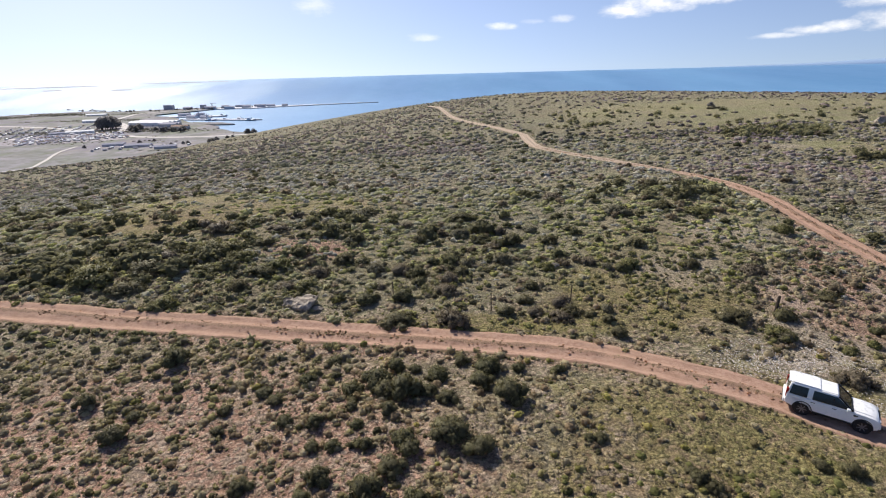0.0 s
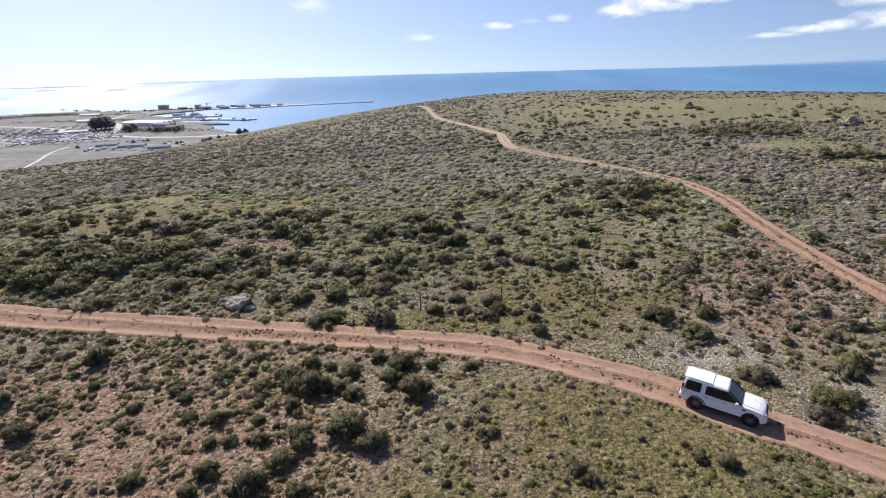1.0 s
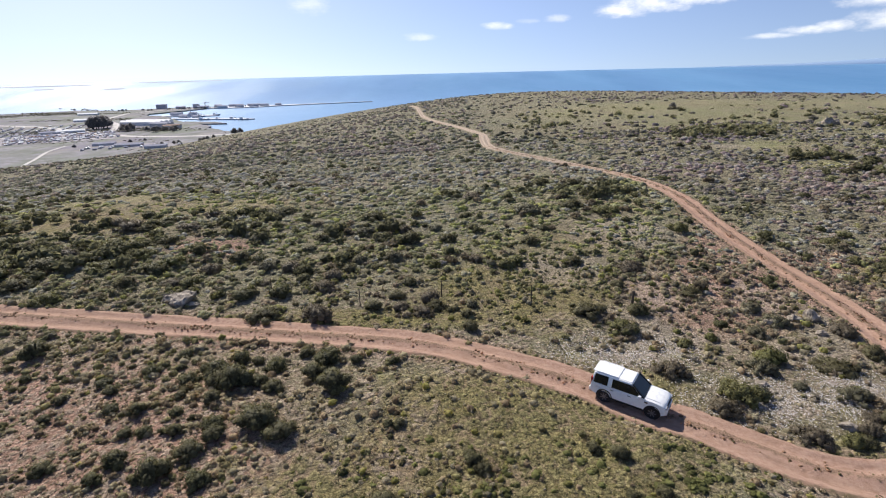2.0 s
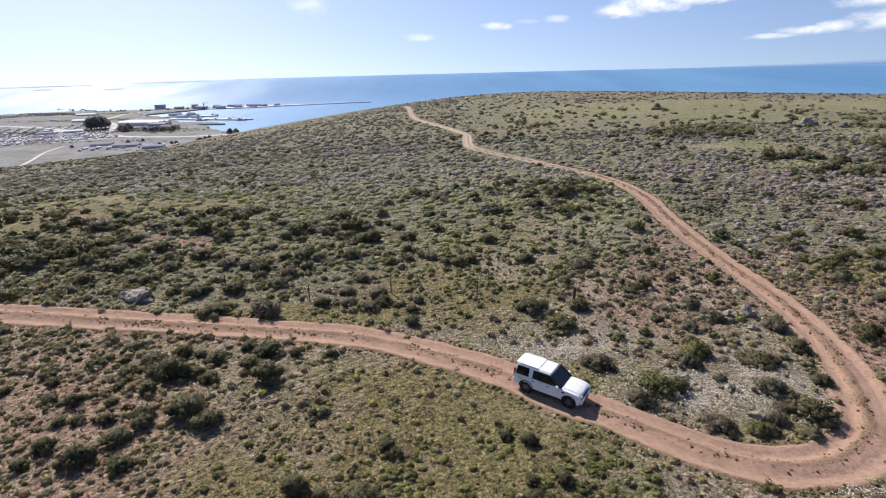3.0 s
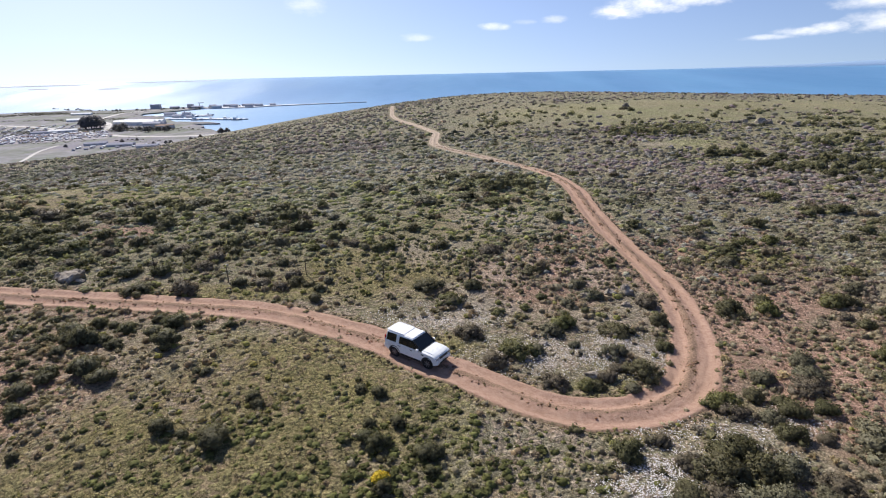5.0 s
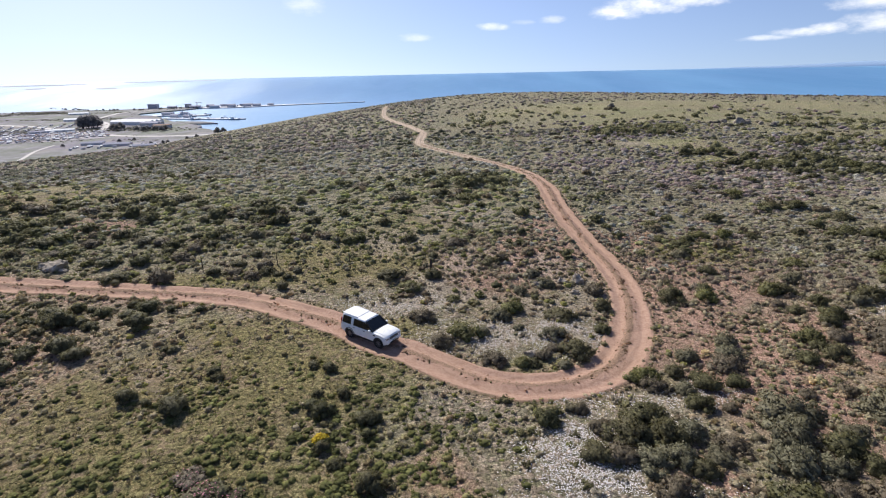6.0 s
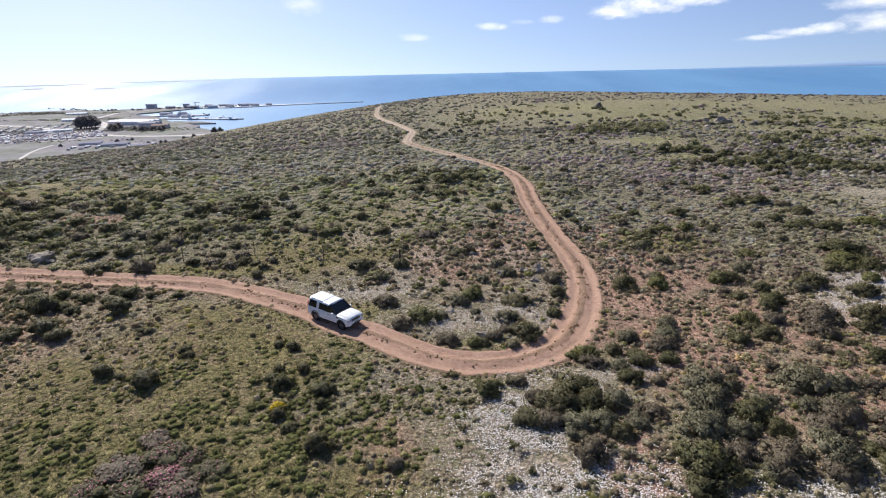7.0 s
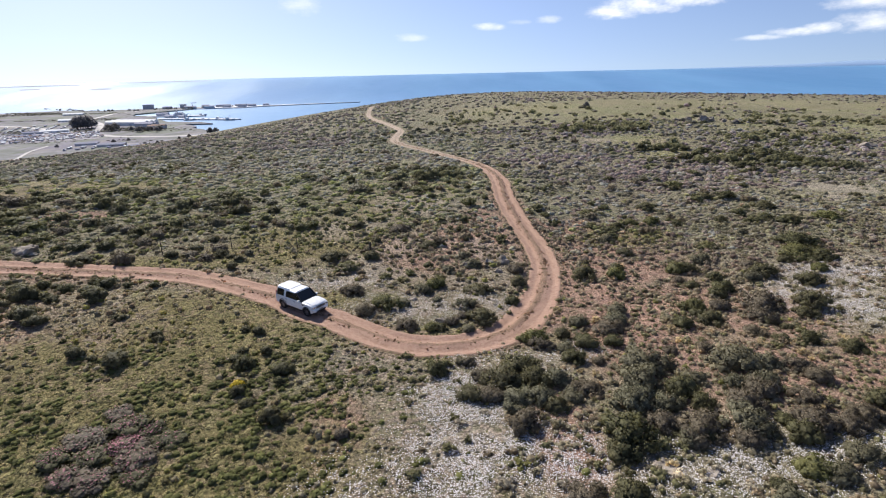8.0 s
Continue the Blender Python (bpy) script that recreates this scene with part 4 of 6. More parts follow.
SHRUBS_OVER_TRACK = [(-12.9, 84.1, 2.0), (-9.8, 65.7, 3.2), (-12.2, 64.2, 2.6), (-14.6, 64.4, 2.2), (-4.6, 59.4, 2.3), (-2.2, 56.9, 1.9), (-10.1, 54.8, 2.5), (-3.5, 51.7, 2.3), (0.7, 50.1, 3.0), (2.2, 63.1, 3.6), (4.0, 55.4, 3.0), (5.5, 48.6, 2.4), (-8.1, 48.5, 1.7), (-10.1, 48.9, 2.8), (-4.3, 46.4, 2.1), (0.1, 41.8, 2.6), (-2.5, 43.8, 1.5), (-3.7, 40.7, 2.1), (-14.7, 50.4, 2.6), (-18.8, 53.2, 1.3), (-19.7, 52.9, 1.6), (-23.4, 51.0, 4.4), (-17.3, 46.1, 3.4), (-22.8, 47.1, 3.5), (-18.3, 42.7, 2.2), (-14.2, 43.1, 1.8), (-26.2, 62.8, 1.9), (-22.8, 60.1, 3.3), (-26.0, 57.9, 3.8), (1.5, 46.2, 1.8), (-5.8, 43.0, 1.0), (6.2, 57.7, 2.2)]
SHRUBS_INSIDE_BEND = [(37.0, 35.6, 2.4), (41.2, 34.0, 2.0), (34.3, 22.6, 1.3), (30.7, 22.0, 2.2), (26.9, 24.4, 2.2), (40.0, 26.5, 1.5), (34.4, 33.9, 1.5), (28.1, 32.2, 1.2), (30.5, 33.1, 1.0), (40.9, 30.7, 1.8)]
SHRUBS_ON_DRY_GRASS = [(-10.3, 26.7, 1.0), (-4.4, 28.4, 2.0), (-2.4, 22.9, 1.4), (-18.6, 26.1, 1.0), (-18.6, 24.2, 1.6), (-22.0, 27.3, 1.3)]

ROUND = [shrub_kind(k, M_LEAF_DARK, 4 + k % 2, 820, 0.062, 0.95) for k in (1, 2, 3)]
OLIVE = [shrub_kind(k, M_LEAF_DARK, 8, 900, 0.055, 0.75, spiky=120) for k in (11, 12, 13)]
GREY = [shrub_kind(k, M_LEAF_GREY, 8, 950, 0.053, 0.70, spiky=160) for k in (21, 22, 23)]
FRESH = [shrub_kind(k, M_LEAF_GREEN, 8, 1000, 0.056, 0.75, spiky=120) for k in (31, 32)]
BROWN = [shrub_kind(k, M_LEAF_BROWN, 9, 1150, 0.046, 0.65, spiky=240) for k in (41, 42)]
# the same for wide shrubs, with finer leaves
WIDE = {id(OLIVE): [shrub_kind(k, M_LEAF_DARK, 26, 2000, 0.036, 0.72, spiky=260) for k in (51, 52, 59)], id(GREY): [shrub_kind(k, M_LEAF_GREY, 28, 2100, 0.034, 0.68, spiky=320) for k in (53, 54, 60)],
        id(FRESH): [shrub_kind(k, M_LEAF_GREEN, 24, 2000, 0.036, 0.72, spiky=260) for k in (55, 56)], id(BROWN): [shrub_kind(k, M_LEAF_BROWN, 28, 2000, 0.032, 0.62, spiky=380) for k in (57, 58)]}
used = set()


def plant(kind, x, y, wide, label, category="shrub", group="", high=1.0, turn=0.0):
    z = float(ground_z(np.array([x]), np.array([y]))[0])
    m = pose(x, y, z - 0.03, 0, 0, turn)
    if kind not in used:
        used.add(kind)
        thing = kind
        thing.matrix_basis = m
    else:
        kind_scale = kind.scale.copy()
        kind.scale = (1, 1, 1)
        thing = copy_thing(kind, m)
        kind.scale = kind_scale
    thing.scale = (wide / 2, wide / 2, wide / 2 * high)
    for child in thing.children:
        child.matrix_parent_inverse = Matrix()
    return tagged(thing, label, category, group)


def plant_shrubs():
    rng = np.random.default_rng(5)
    rows = [(*s, "a") for s in SHRUBS_BY_TRACK] + [(*s, "a") for s in SHRUBS_ON_GRASS + SHRUBS_ON_DRY_GRASS] + [(*s, "b") for s in SHRUBS_ON_SLOPE] + [(*s, "c") for s in SHRUBS_IN_BEND + SHRUBS_INSIDE_BEND + SHRUBS_RIGHT_OF_BEND + SHRUBS_ON_RED_EARTH] + [(*s, "b") for s in SHRUBS_BEYOND + SHRUBS_FAR + SHRUBS_MID_SLOPE + SHRUBS_ON_RIDGE + SHRUBS_BELOW_RIDGE + SHRUBS_OVER_TRACK]
    for x, y, wide, where in rows:
        p = rng.random()
        d = float(off_track(x, y)[0])
        if d < 1.3 + wide * 0.45:
            foot = LINE[((LINE - (x, y)) ** 2).sum(1).argmin()]
            out = (np.array((x, y)) - foot) / max(d, 0.2)
            x, y = foot + out * (1.3 + wide * 0.45)
        if where == "a":
            kind, label = (ROUND, "small dark round evergreen shrub on dry stony earth") if p < 0.75 else (OLIVE, "dark olive shrub on rough grass")
        elif where == "c":
            p *= 0.66 if 45 < x < 58 and y < 16 else 1.0
            kind, label = (BROWN, "wide brownish twiggy shrub beside the dirt track") if p < 0.25 else (GREY, "wide grey-green shrub beside the dirt track") if p < 0.62 else (OLIVE, "dense dark olive shrub beside the dirt track") if p < 0.98 else (FRESH, "fresh green shrub beside the dirt track")
        elif x < -12:
            kind, label = (FRESH, "fresh green shrub on the slope") if p < 0.3 else (BROWN, "low brown twiggy shrub on the slope") if p < 0.5 else (OLIVE, "dense dark olive shrub on the slope")
        elif x < 30:
            kind, label = (ROUND, "dark round evergreen shrub on the slope") if p < 0.12 else (OLIVE, "dense dark olive shrub on the slope") if p < 0.45 else (BROWN, "low brown twiggy shrub on the slope") if p < 0.72 else (GREY, "grey-green shrub on the slope") if p < 0.9 else (FRESH, "fresh green shrub on the slope")
        else:
            kind, label = (OLIVE, "dense dark olive shrub on the slope") if p < 0.5 else (GREY, "grey-green shrub on the slope") if p < 0.75 else (FRESH, "fresh green shrub on the slope")
        kind = WIDE.get(id(kind), kind) if wide > 2.1 else kind
        plant(kind[int(rng.integers(len(kind)))], x, y, wide * rng.uniform(0.95, 1.15) * (1.16 if where == "a" else 0.96 if x > 54 and y < 42 else 0.8 if x > 54 else 0.94 if y > 38 else 1.0), label, group="shrubs on the hill", high=rng.uniform(0.9, 1.2) * (0.72 if wide > 2.8 and where == "b" else 1.0), turn=rng.uniform(0, 360))
    # further single shrubs of the middle distance, thicker in the thickets
    n, tries = 0, 0
    while n < 60 and tries < 8000:
        tries += 1
        y = 34 + 72 * rng.random() ** 1.4
        x = rng.uniform(-0.9 * y - 2, 36 + 0.9 * (y + 12))
        if n < 12:
            x, y = rng.uniform(38, 64), rng.uniform(3, 24)
            if float(blobs(x, y, THICKET)) < 0.4:
                continue
        if rng.random() > 0.25 + 0.75 * float(blobs(x, y, THICKET)) - 0.8 * float(blobs(x, y, GREEN)):
            continue
        wide = rng.uniform(0.9, 2.1)
        if float(off_track(x, y)[0]) < 2.2 + wide / 2:
            continue
        kind, label = ((OLIVE, "dense dark olive shrub on the slope"), (GREY, "grey-green shrub on the slope"), (FRESH, "fresh green shrub on the slope"), (ROUND, "dark round evergreen shrub on the slope"))[int(rng.choice(4, p=(0.40, 0.22, 0.20, 0.18)))]
        plant(kind[int(rng.integers(len(kind)))], x, y, wide, label, group="shrubs on the hill", high=rng.uniform(0.75, 1.0), turn=rng.uniform(0, 360))
        n += 1


def stamp(protos, x, y, size, tall, rng, tints, level=None):
    """Many plants as one mesh: each place takes one of the small models, turned and sized."""
    z = ground_z(x, y) if level is None else np.full(len(x), level)
    which = rng.integers(0, len(protos), len(x))
    vs, fs, cs, n = [], [], [], 0
    for k, (v, f) in enumerate(protos):
        m = np.where(which == k)[0]
        if not len(m):
            continue
        a = rng.uniform(0, 6.283, len(m))
        c, s = np.cos(a)[:, None], np.sin(a)[:, None]
        p = np.stack([(v[None, :, 0] * c - v[None, :, 1] * s) * size[m, None] + x[m, None], (v[None, :, 0] * s + v[None, :, 1] * c) * size[m, None] + y[m, None], v[None, :, 2] * (size * tall)[m, None] + z[m, None] - 0.02], -1)
        vs.append(p.reshape(-1, 3))
        fs.append((f[None] + (np.arange(len(m)) * len(v))[:, None, None] + n).reshape(-1, 3))
        cs.append(np.repeat(tints[m], len(v), axis=0))
        n += len(m) * len(v)
    return np.vstack(vs), np.vstack(fs), np.vstack(cs)


def places(rng, n, y0, y1, bias=1.0):
    """Places in the part of the hill that lies open to view."""
    y = y0 + (y1 - y0) * rng.random(n) ** bias
    x = rng.uniform(0, 1, n) * (0.93 * y + 4 + 38 + 0.93 * (y + 16)) - 0.93 * y - 4
    k = y > 14.5 - 0.46 * np.clip(x + 12, 0, 34)
    return x[k], y[k]


def zone_tints(rng, x, y):
    """The colours of low plants: straw and grey-brown on red earth, green on the grass, grey olive elsewhere, bluer far
    off for haze.
    """
    n = len(x)
    g, r = greenness(x, y) * np.where(y < 34, np.clip(1.9 - 2.4 * field(x + 5, y + 44, 7.0), 0.1, 1), 1.0), blobs(x, y, RED_EARTH, 0.8)
    olive, grey, straw, fresh, brown, dark = (np.array(c) for c in ((0.165, 0.168, 0.105), (0.215, 0.205, 0.165), (0.33, 0.285, 0.20), (0.185, 0.192, 0.085), (0.210, 0.180, 0.145), (0.128, 0.124, 0.080)))
    mixed = np.stack([olive, grey, straw, fresh, brown, dark])
    w = np.stack([0.30 + 0.3 * g, (0.32 + 0.3 * r) * (1 - 0.85 * g), 0.04 + 0.30 * r + 0.25 * g + 0.35 * np.clip((34 - y) / 6, 0, 1) * (x < 30), 0.03 + 0.9 * g, (0.36 + 0.2 * r) * (1 - 0.6 * g), 0.18 + 0.12 * g], 1)
    patch = field(x, y, 18.0)
    w[:, 4] *= 0.4 + 1.6 * (patch > 0.5)
    w[:, 0] *= 0.4 + 1.6 * (patch < 0.5)
    w = np.cumsum(w / w.sum(1)[:, None], 1)
    pick = (rng.random(n)[:, None] > w).sum(1).clip(0, 5)
    colour = mixed[pick]
    hoary = rng.random(n) < 0.5 * blobs(x, y, FLOWERS, 0.8)
    colour[hoary] = (0.34, 0.325, 0.30)
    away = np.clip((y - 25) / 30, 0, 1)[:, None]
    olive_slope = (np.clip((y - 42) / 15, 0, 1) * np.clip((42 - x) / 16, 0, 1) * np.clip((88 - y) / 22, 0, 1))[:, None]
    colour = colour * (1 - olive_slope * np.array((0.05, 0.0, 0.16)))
    # distance haze put into the tints: plants turn bluer beyond 55 m
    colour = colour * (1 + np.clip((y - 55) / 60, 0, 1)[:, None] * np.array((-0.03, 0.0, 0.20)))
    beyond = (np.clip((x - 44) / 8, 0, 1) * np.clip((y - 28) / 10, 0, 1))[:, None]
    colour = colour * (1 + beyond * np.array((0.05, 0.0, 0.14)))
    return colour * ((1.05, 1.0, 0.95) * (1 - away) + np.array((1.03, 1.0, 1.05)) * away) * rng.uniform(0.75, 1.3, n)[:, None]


def blades(rng, n, lean=0.5):
    """A tuft of grass blades, one triangle each."""
    a, out, h = rng.uniform(0, 6.28, n), rng.uniform(0.15, lean, n) * 2, rng.uniform(0.6, 1.1, n)
    base = np.c_[np.cos(a) * 0.25, np.sin(a) * 0.25, np.zeros(n)]
    side = np.c_[-np.sin(a), np.cos(a), np.zeros(n)] * 0.16
    tip = np.c_[np.cos(a) * out, np.sin(a) * out, h]
    return np.stack([base - side, base + side, tip], 1).reshape(-1, 3), np.arange(n * 3).reshape(-1, 3)


def stuff(name, arrays, mat, label, category):
    v, f, c = arrays
    return tagged(new(name, mesh_np(name, v, f, [mat], colors=c, smooth=True)), label, category, kind="stuff")


def clump(rng, n, n_leaf):
    """A low spreading bush: a wide crown of a few merged domes, with loose sprays on top."""
    lob = [(0, 0, 0.10, rng.uniform(0.52, 0.66))]
    for k in range(n - 1):
        a, d = 6.283 * (k + rng.uniform(0, 0.7)) / max(1, n - 1), rng.uniform(0.4, 0.72)
        lob.append((math.cos(a) * d, math.sin(a) * d, rng.uniform(0.02, 0.14), rng.uniform(0.32, 0.46)))
    return join(core(rng, lob, 1, 1.0, 0.0, 0.74), leaves(rng, n_leaf, 0.16, lob, 0.35))


def low_growth():
    rng = np.random.default_rng(12)
    grass = [blades(rng, 6) for _ in range(6)]
    tufts = [join(core(rng, [(0, 0, 0.2, 0.62)], 1, 1.0, 0.1, 0.66), leaves(rng, 7, 0.22, [(0, 0, 0.25, 0.66)], 0.4)) for _ in range(8)]
    small = [(lambda lob: join(core(rng, lob, 1, 0.84, 0.0, 0.65), leaves(rng, 42, 0.19, lob, 0.2)))(lobes_for(rng, 3)) for _ in range(6)]
    mids = [(lambda lob: join(core(rng, lob[:1], 1, 1.25, 0.1, 0.62), leaves(rng, 8, 0.29, lob, 0.3)))(lobes_for(rng, 3)) for _ in range(8)]
    clumps = [clump(rng, 3 + k % 2, 10) for k in range(9)]
    knolls = [clump(rng, 2, 4) for _ in range(9)]
    lumps = [core(rng, [(0, 0, 0.25, 0.9)], 1, 1.0, 0.1, 0.65) for _ in range(8)]

    def choose(n, y0, y1, keep, margin, bias=1.0):
        x, y = places(rng, n, y0, y1, bias)
        k = (rng.random(len(x)) < keep(x, y)) & (off_track(x, y) > margin + 0.3 * (field(x, y, 2.0) - 0.5))
        return x[k], y[k]

    # grass and herbs near by
    x, y = choose(60000, 1, 46, lambda x, y: 0.40 + 0.6 * blobs(x, y, GREEN, 0.6) - 0.1 * blobs(x, y, RED_EARTH) + 0.4 * (field(x, y, 3.0) - 0.5), 1.35)
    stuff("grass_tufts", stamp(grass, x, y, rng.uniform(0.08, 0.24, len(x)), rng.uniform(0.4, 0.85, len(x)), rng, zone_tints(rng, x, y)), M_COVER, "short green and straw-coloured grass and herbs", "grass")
    # low cushions
    x, y = choose(36000, 1, 50, lambda x, y: 0.38 + 0.25 * np.clip((x - 43) / 6, 0, 1) + 0.35 * blobs(x, y, RED_EARTH) + 1.9 * (field(x, y, 2.4) - 0.48) + 1.2 * (field(x + 60, y, 9.0) - 0.5) + 0.4 * np.clip((2 - x) / 6, 0, 1) * np.clip((34 - y) / 3, 0, 1) - 0.25 * np.clip((x - 5) / 4, 0, 1) * np.clip((43 - x) / 4, 0, 1) * np.clip((33 - y) / 3, 0, 1) + 0.35 * blobs(x, y, GREEN) * (y > 36) + 0.12 * blobs(x, y, [(33, 27, 9, 7)], 0.8), 1.45)
    dry = np.where((x < 30) & (y < 33), 1.0, 0.0)[:, None]
    tint = np.minimum(zone_tints(rng, x, y) * (1.65 + 0.05 * dry) * (1 + dry * np.array((0.04, 0.0, -0.07))), (0.43, 0.385, 0.30))
    stuff("cushion_plants", stamp(tufts, x, y, (0.10 + 0.36 * rng.random(len(x)) ** 2.2) * np.clip(y / 22, 0.95, 1.45), rng.uniform(0.5, 0.9, len(x)), rng, tint), M_COVER, "low grey and olive cushion plants on dry earth", "low plants")
    # grass along the edges of the track
    near = LINE[(LINE[:, 0] > -45) & (LINE[:, 1] < 100)]
    k = rng.integers(0, len(near), 3300)
    across = np.gradient(near, axis=0)[k]
    across /= np.linalg.norm(across, axis=1)[:, None]
    off = (1.38 + 0.75 * rng.random(len(k)) ** 1.5) * rng.choice((-1, 1), len(k))
    x, y = near[k, 0] + across[:, 1] * off, near[k, 1] - across[:, 0] * off
    ok = off_track(x, y) > 1.33
    x, y = x[ok], y[ok]
    stuff("track_verge", stamp(tufts, x, y, rng.uniform(0.07, 0.25, len(x)), rng.uniform(0.3, 0.7, len(x)), rng, zone_tints(rng, x, y) * 1.25), M_COVER, "uneven grassy edges of the dirt track", "grass")
    # lush green herbs in the damper hollow
    lush = [(16, 13.5, 6, 2.5), (21, 16.5, 4, 3), (24.5, 16, 3.5, 2.5), (14, 9, 9, 5), (20, 14, 6, 4), (22, 8, 6, 5), (12, 16, 5, 3), (25, 13, 4, 3)]
    x, y = choose(26000, 1, 26, lambda x, y: 0.85 * blobs(x, y, lush, 0.8) * np.clip(field(x, y, 2.0) * 2.2 - 0.55, 0, 1), 1.8)
    stuff("green_herbs", stamp(tufts, x, y, 0.14 + 0.4 * rng.random(len(x)) ** 1.5, rng.uniform(0.3, 0.55, len(x)), rng, np.array((0.195, 0.205, 0.085)) * rng.uniform(0.65, 1.35, len(x))[:, None]), M_COVER, "lush dark green herbs in the hollow", "herbs")
    # small shrubs near by
    x, y = choose(5600, 1, 56, lambda x, y: 0.2 + 0.5 * blobs(x, y, THICKET) - 0.2 * blobs(x, y, GREEN) - 0.15 * blobs(x, y, CLEAR) - 0.16 * blobs(x, y, RED_EARTH) + 0.10 * np.clip((x - 43) / 6, 0, 1) + 0.5 * (field(x, y, 7.0) - 0.45) - 0.14 * np.clip((36 - x) / 6, 0, 1) * np.clip((33 - y) / 3, 0, 1), 1.8)
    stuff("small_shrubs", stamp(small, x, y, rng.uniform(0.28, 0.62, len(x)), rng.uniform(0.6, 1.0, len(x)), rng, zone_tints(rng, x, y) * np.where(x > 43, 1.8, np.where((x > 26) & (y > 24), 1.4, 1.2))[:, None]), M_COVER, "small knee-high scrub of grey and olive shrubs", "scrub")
    # scrub of the middle distance
    def thick(x, y):
        return 0.64 + np.where(y > 50, 0.3, -0.12) * np.clip((x - 42) / 10, 0, 1) + 0.4 * blobs(x, y, THICKET) - 0.8 * blobs(x, y, GREEN) - 0.8 * blobs(x, y, CLEAR) + 0.9 * (field(x, y, 7.0) - 0.5) + 0.7 * (field(x + 90, y, 26.0) - 0.5)

    for name, models, y0, y1, count, bias in (("hill_scrub", clumps, 34, 78, 14500, 1.0), ("slope_scrub", knolls, 72, 140, 17500, 1.1)):
        x, y = choose(count, y0, y1, lambda x, y: np.clip((y - 34) / 16, 0, 1) * thick(x, y), 2.1, bias)
        # tints raised over the slope, which also stands for the haze on it
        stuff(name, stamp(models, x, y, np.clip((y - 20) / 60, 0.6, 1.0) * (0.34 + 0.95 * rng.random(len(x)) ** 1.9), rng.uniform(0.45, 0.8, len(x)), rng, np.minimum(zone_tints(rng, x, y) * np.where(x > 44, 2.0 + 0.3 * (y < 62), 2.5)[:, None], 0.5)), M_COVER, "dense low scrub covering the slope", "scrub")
    # darker, taller shrubs dotted over the slopes
    bushy = [(lambda lob: join(core(rng, lob, 1, 0.92, -0.1, 0.75), leaves(rng, 34, 0.18, lob, 0.1)))(lobes_for(rng, 3, 1.0, 0.95)) for _ in range(6)]
    x, y = choose(2600, 38, 150, lambda x, y: np.clip((y - 38) / 12, 0, 1) * (0.30 + 0.7 * blobs(x, y, THICKET) - 0.15 * blobs(x, y, GREEN) - 0.3 * blobs(x, y, CLEAR) + 1.3 * (field(x + 7, y, 11.0) - 0.5)), 2.2, 1.05)
    t = np.where(rng.random(len(x))[:, None] < 0.7, np.array((0.165, 0.165, 0.098)), np.array((0.23, 0.195, 0.15))) * rng.uniform(0.7, 1.4, len(x))[:, None]
    px, py = [], []
    for a, b, rx, ry, m in ((80, 128, 14, 7, 150), (96, 86, 13, 9, 62), (105, 79, 9, 5, 30), (84, 100, 6, 4, 20), (118, 108, 18, 10, 70), (145, 140, 25, 12, 70), (31, 72, 9, 5, 30), (-32, 48, 12, 5, 60), (-42, 58, 14, 6, 24), (-18, 61, 9, 3, 14), (-7, 57, 12, 4, 12), (-60, 80, 16, 6, 30), (115, 165, 50, 24, 46), (62, 190, 28, 18, 26), (45, 165, 14, 10, 14)):
        r, w = np.sqrt(rng.random(m)), rng.uniform(0, 6.283, m)
        px.append(a + rx * r * np.cos(w))
        py.append(b + ry * r * np.sin(w))
    px, py = np.concatenate(px), np.concatenate(py)
    x, y, t = np.concatenate([x, px]), np.concatenate([y, py]), np.vstack([t, np.array((0.165, 0.162, 0.100)) * (np.where(py > 100, 1.5, 1.0) * rng.uniform(0.8, 1.5, len(px)))[:, None]])
    stuff("dark_shrubs", stamp(bushy, x, y, np.where(np.arange(len(x)) >= len(x) - len(px), 1.5, 1.0) * (0.45 + 0.75 * rng.random(len(x)) ** 1.7), rng.uniform(0.7, 1.05, len(x)), rng, t), M_COVER, "dark olive shrubs dotted over the slopes", "shrubs")
    # far scrub up to the brow
    x, y = choose(27000, 130, 520, lambda x, y: (0.66 + 0.6 * blobs(x, y, THICKET) - 0.85 * greenness(x, y) + 0.8 * (field(x, y, 16.0) - 0.5)) * np.where(x > 22 + 0.02 * y, 0.55, 1.3), 2.2, 1.6)
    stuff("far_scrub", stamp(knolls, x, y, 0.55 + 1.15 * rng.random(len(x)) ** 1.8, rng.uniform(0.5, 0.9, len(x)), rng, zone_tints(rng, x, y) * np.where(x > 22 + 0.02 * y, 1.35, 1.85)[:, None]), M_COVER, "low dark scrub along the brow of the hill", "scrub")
    # clods and a few dry tufts along the middle of the track, in broken runs
    run = np.where((LINE[:, 0] > -45) & (LINE[:, 1] < 130))[0]
    clods = [core(rng, [(0, 0, 0.1, 0.9)], 1, 1.0, 0.0, 0.55) for _ in range(8)]
    for name, models, count, spread, sizes, lift, label in (("track_clods", clods, 15000, 0.19, (0.03, 0.11), 0.19, "clods of reddish earth between the wheel ruts"), ("track_tufts", tufts, 900, 0.12, (0.05, 0.12), 0.2, "dry tufts between the wheel ruts")):
        k = run[rng.integers(0, len(run), count)]
        way = np.gradient(LINE, axis=0)[k]
        way /= np.linalg.norm(way, axis=1)[:, None]
        off = 0.86 * meander(k * 0.4) + rng.normal(scale=spread, size=len(k))
        x, y = LINE[k, 0] + way[:, 1] * off + rng.normal(scale=0.1, size=len(k)), LINE[k, 1] - way[:, 0] * off + rng.normal(scale=0.1, size=len(k))
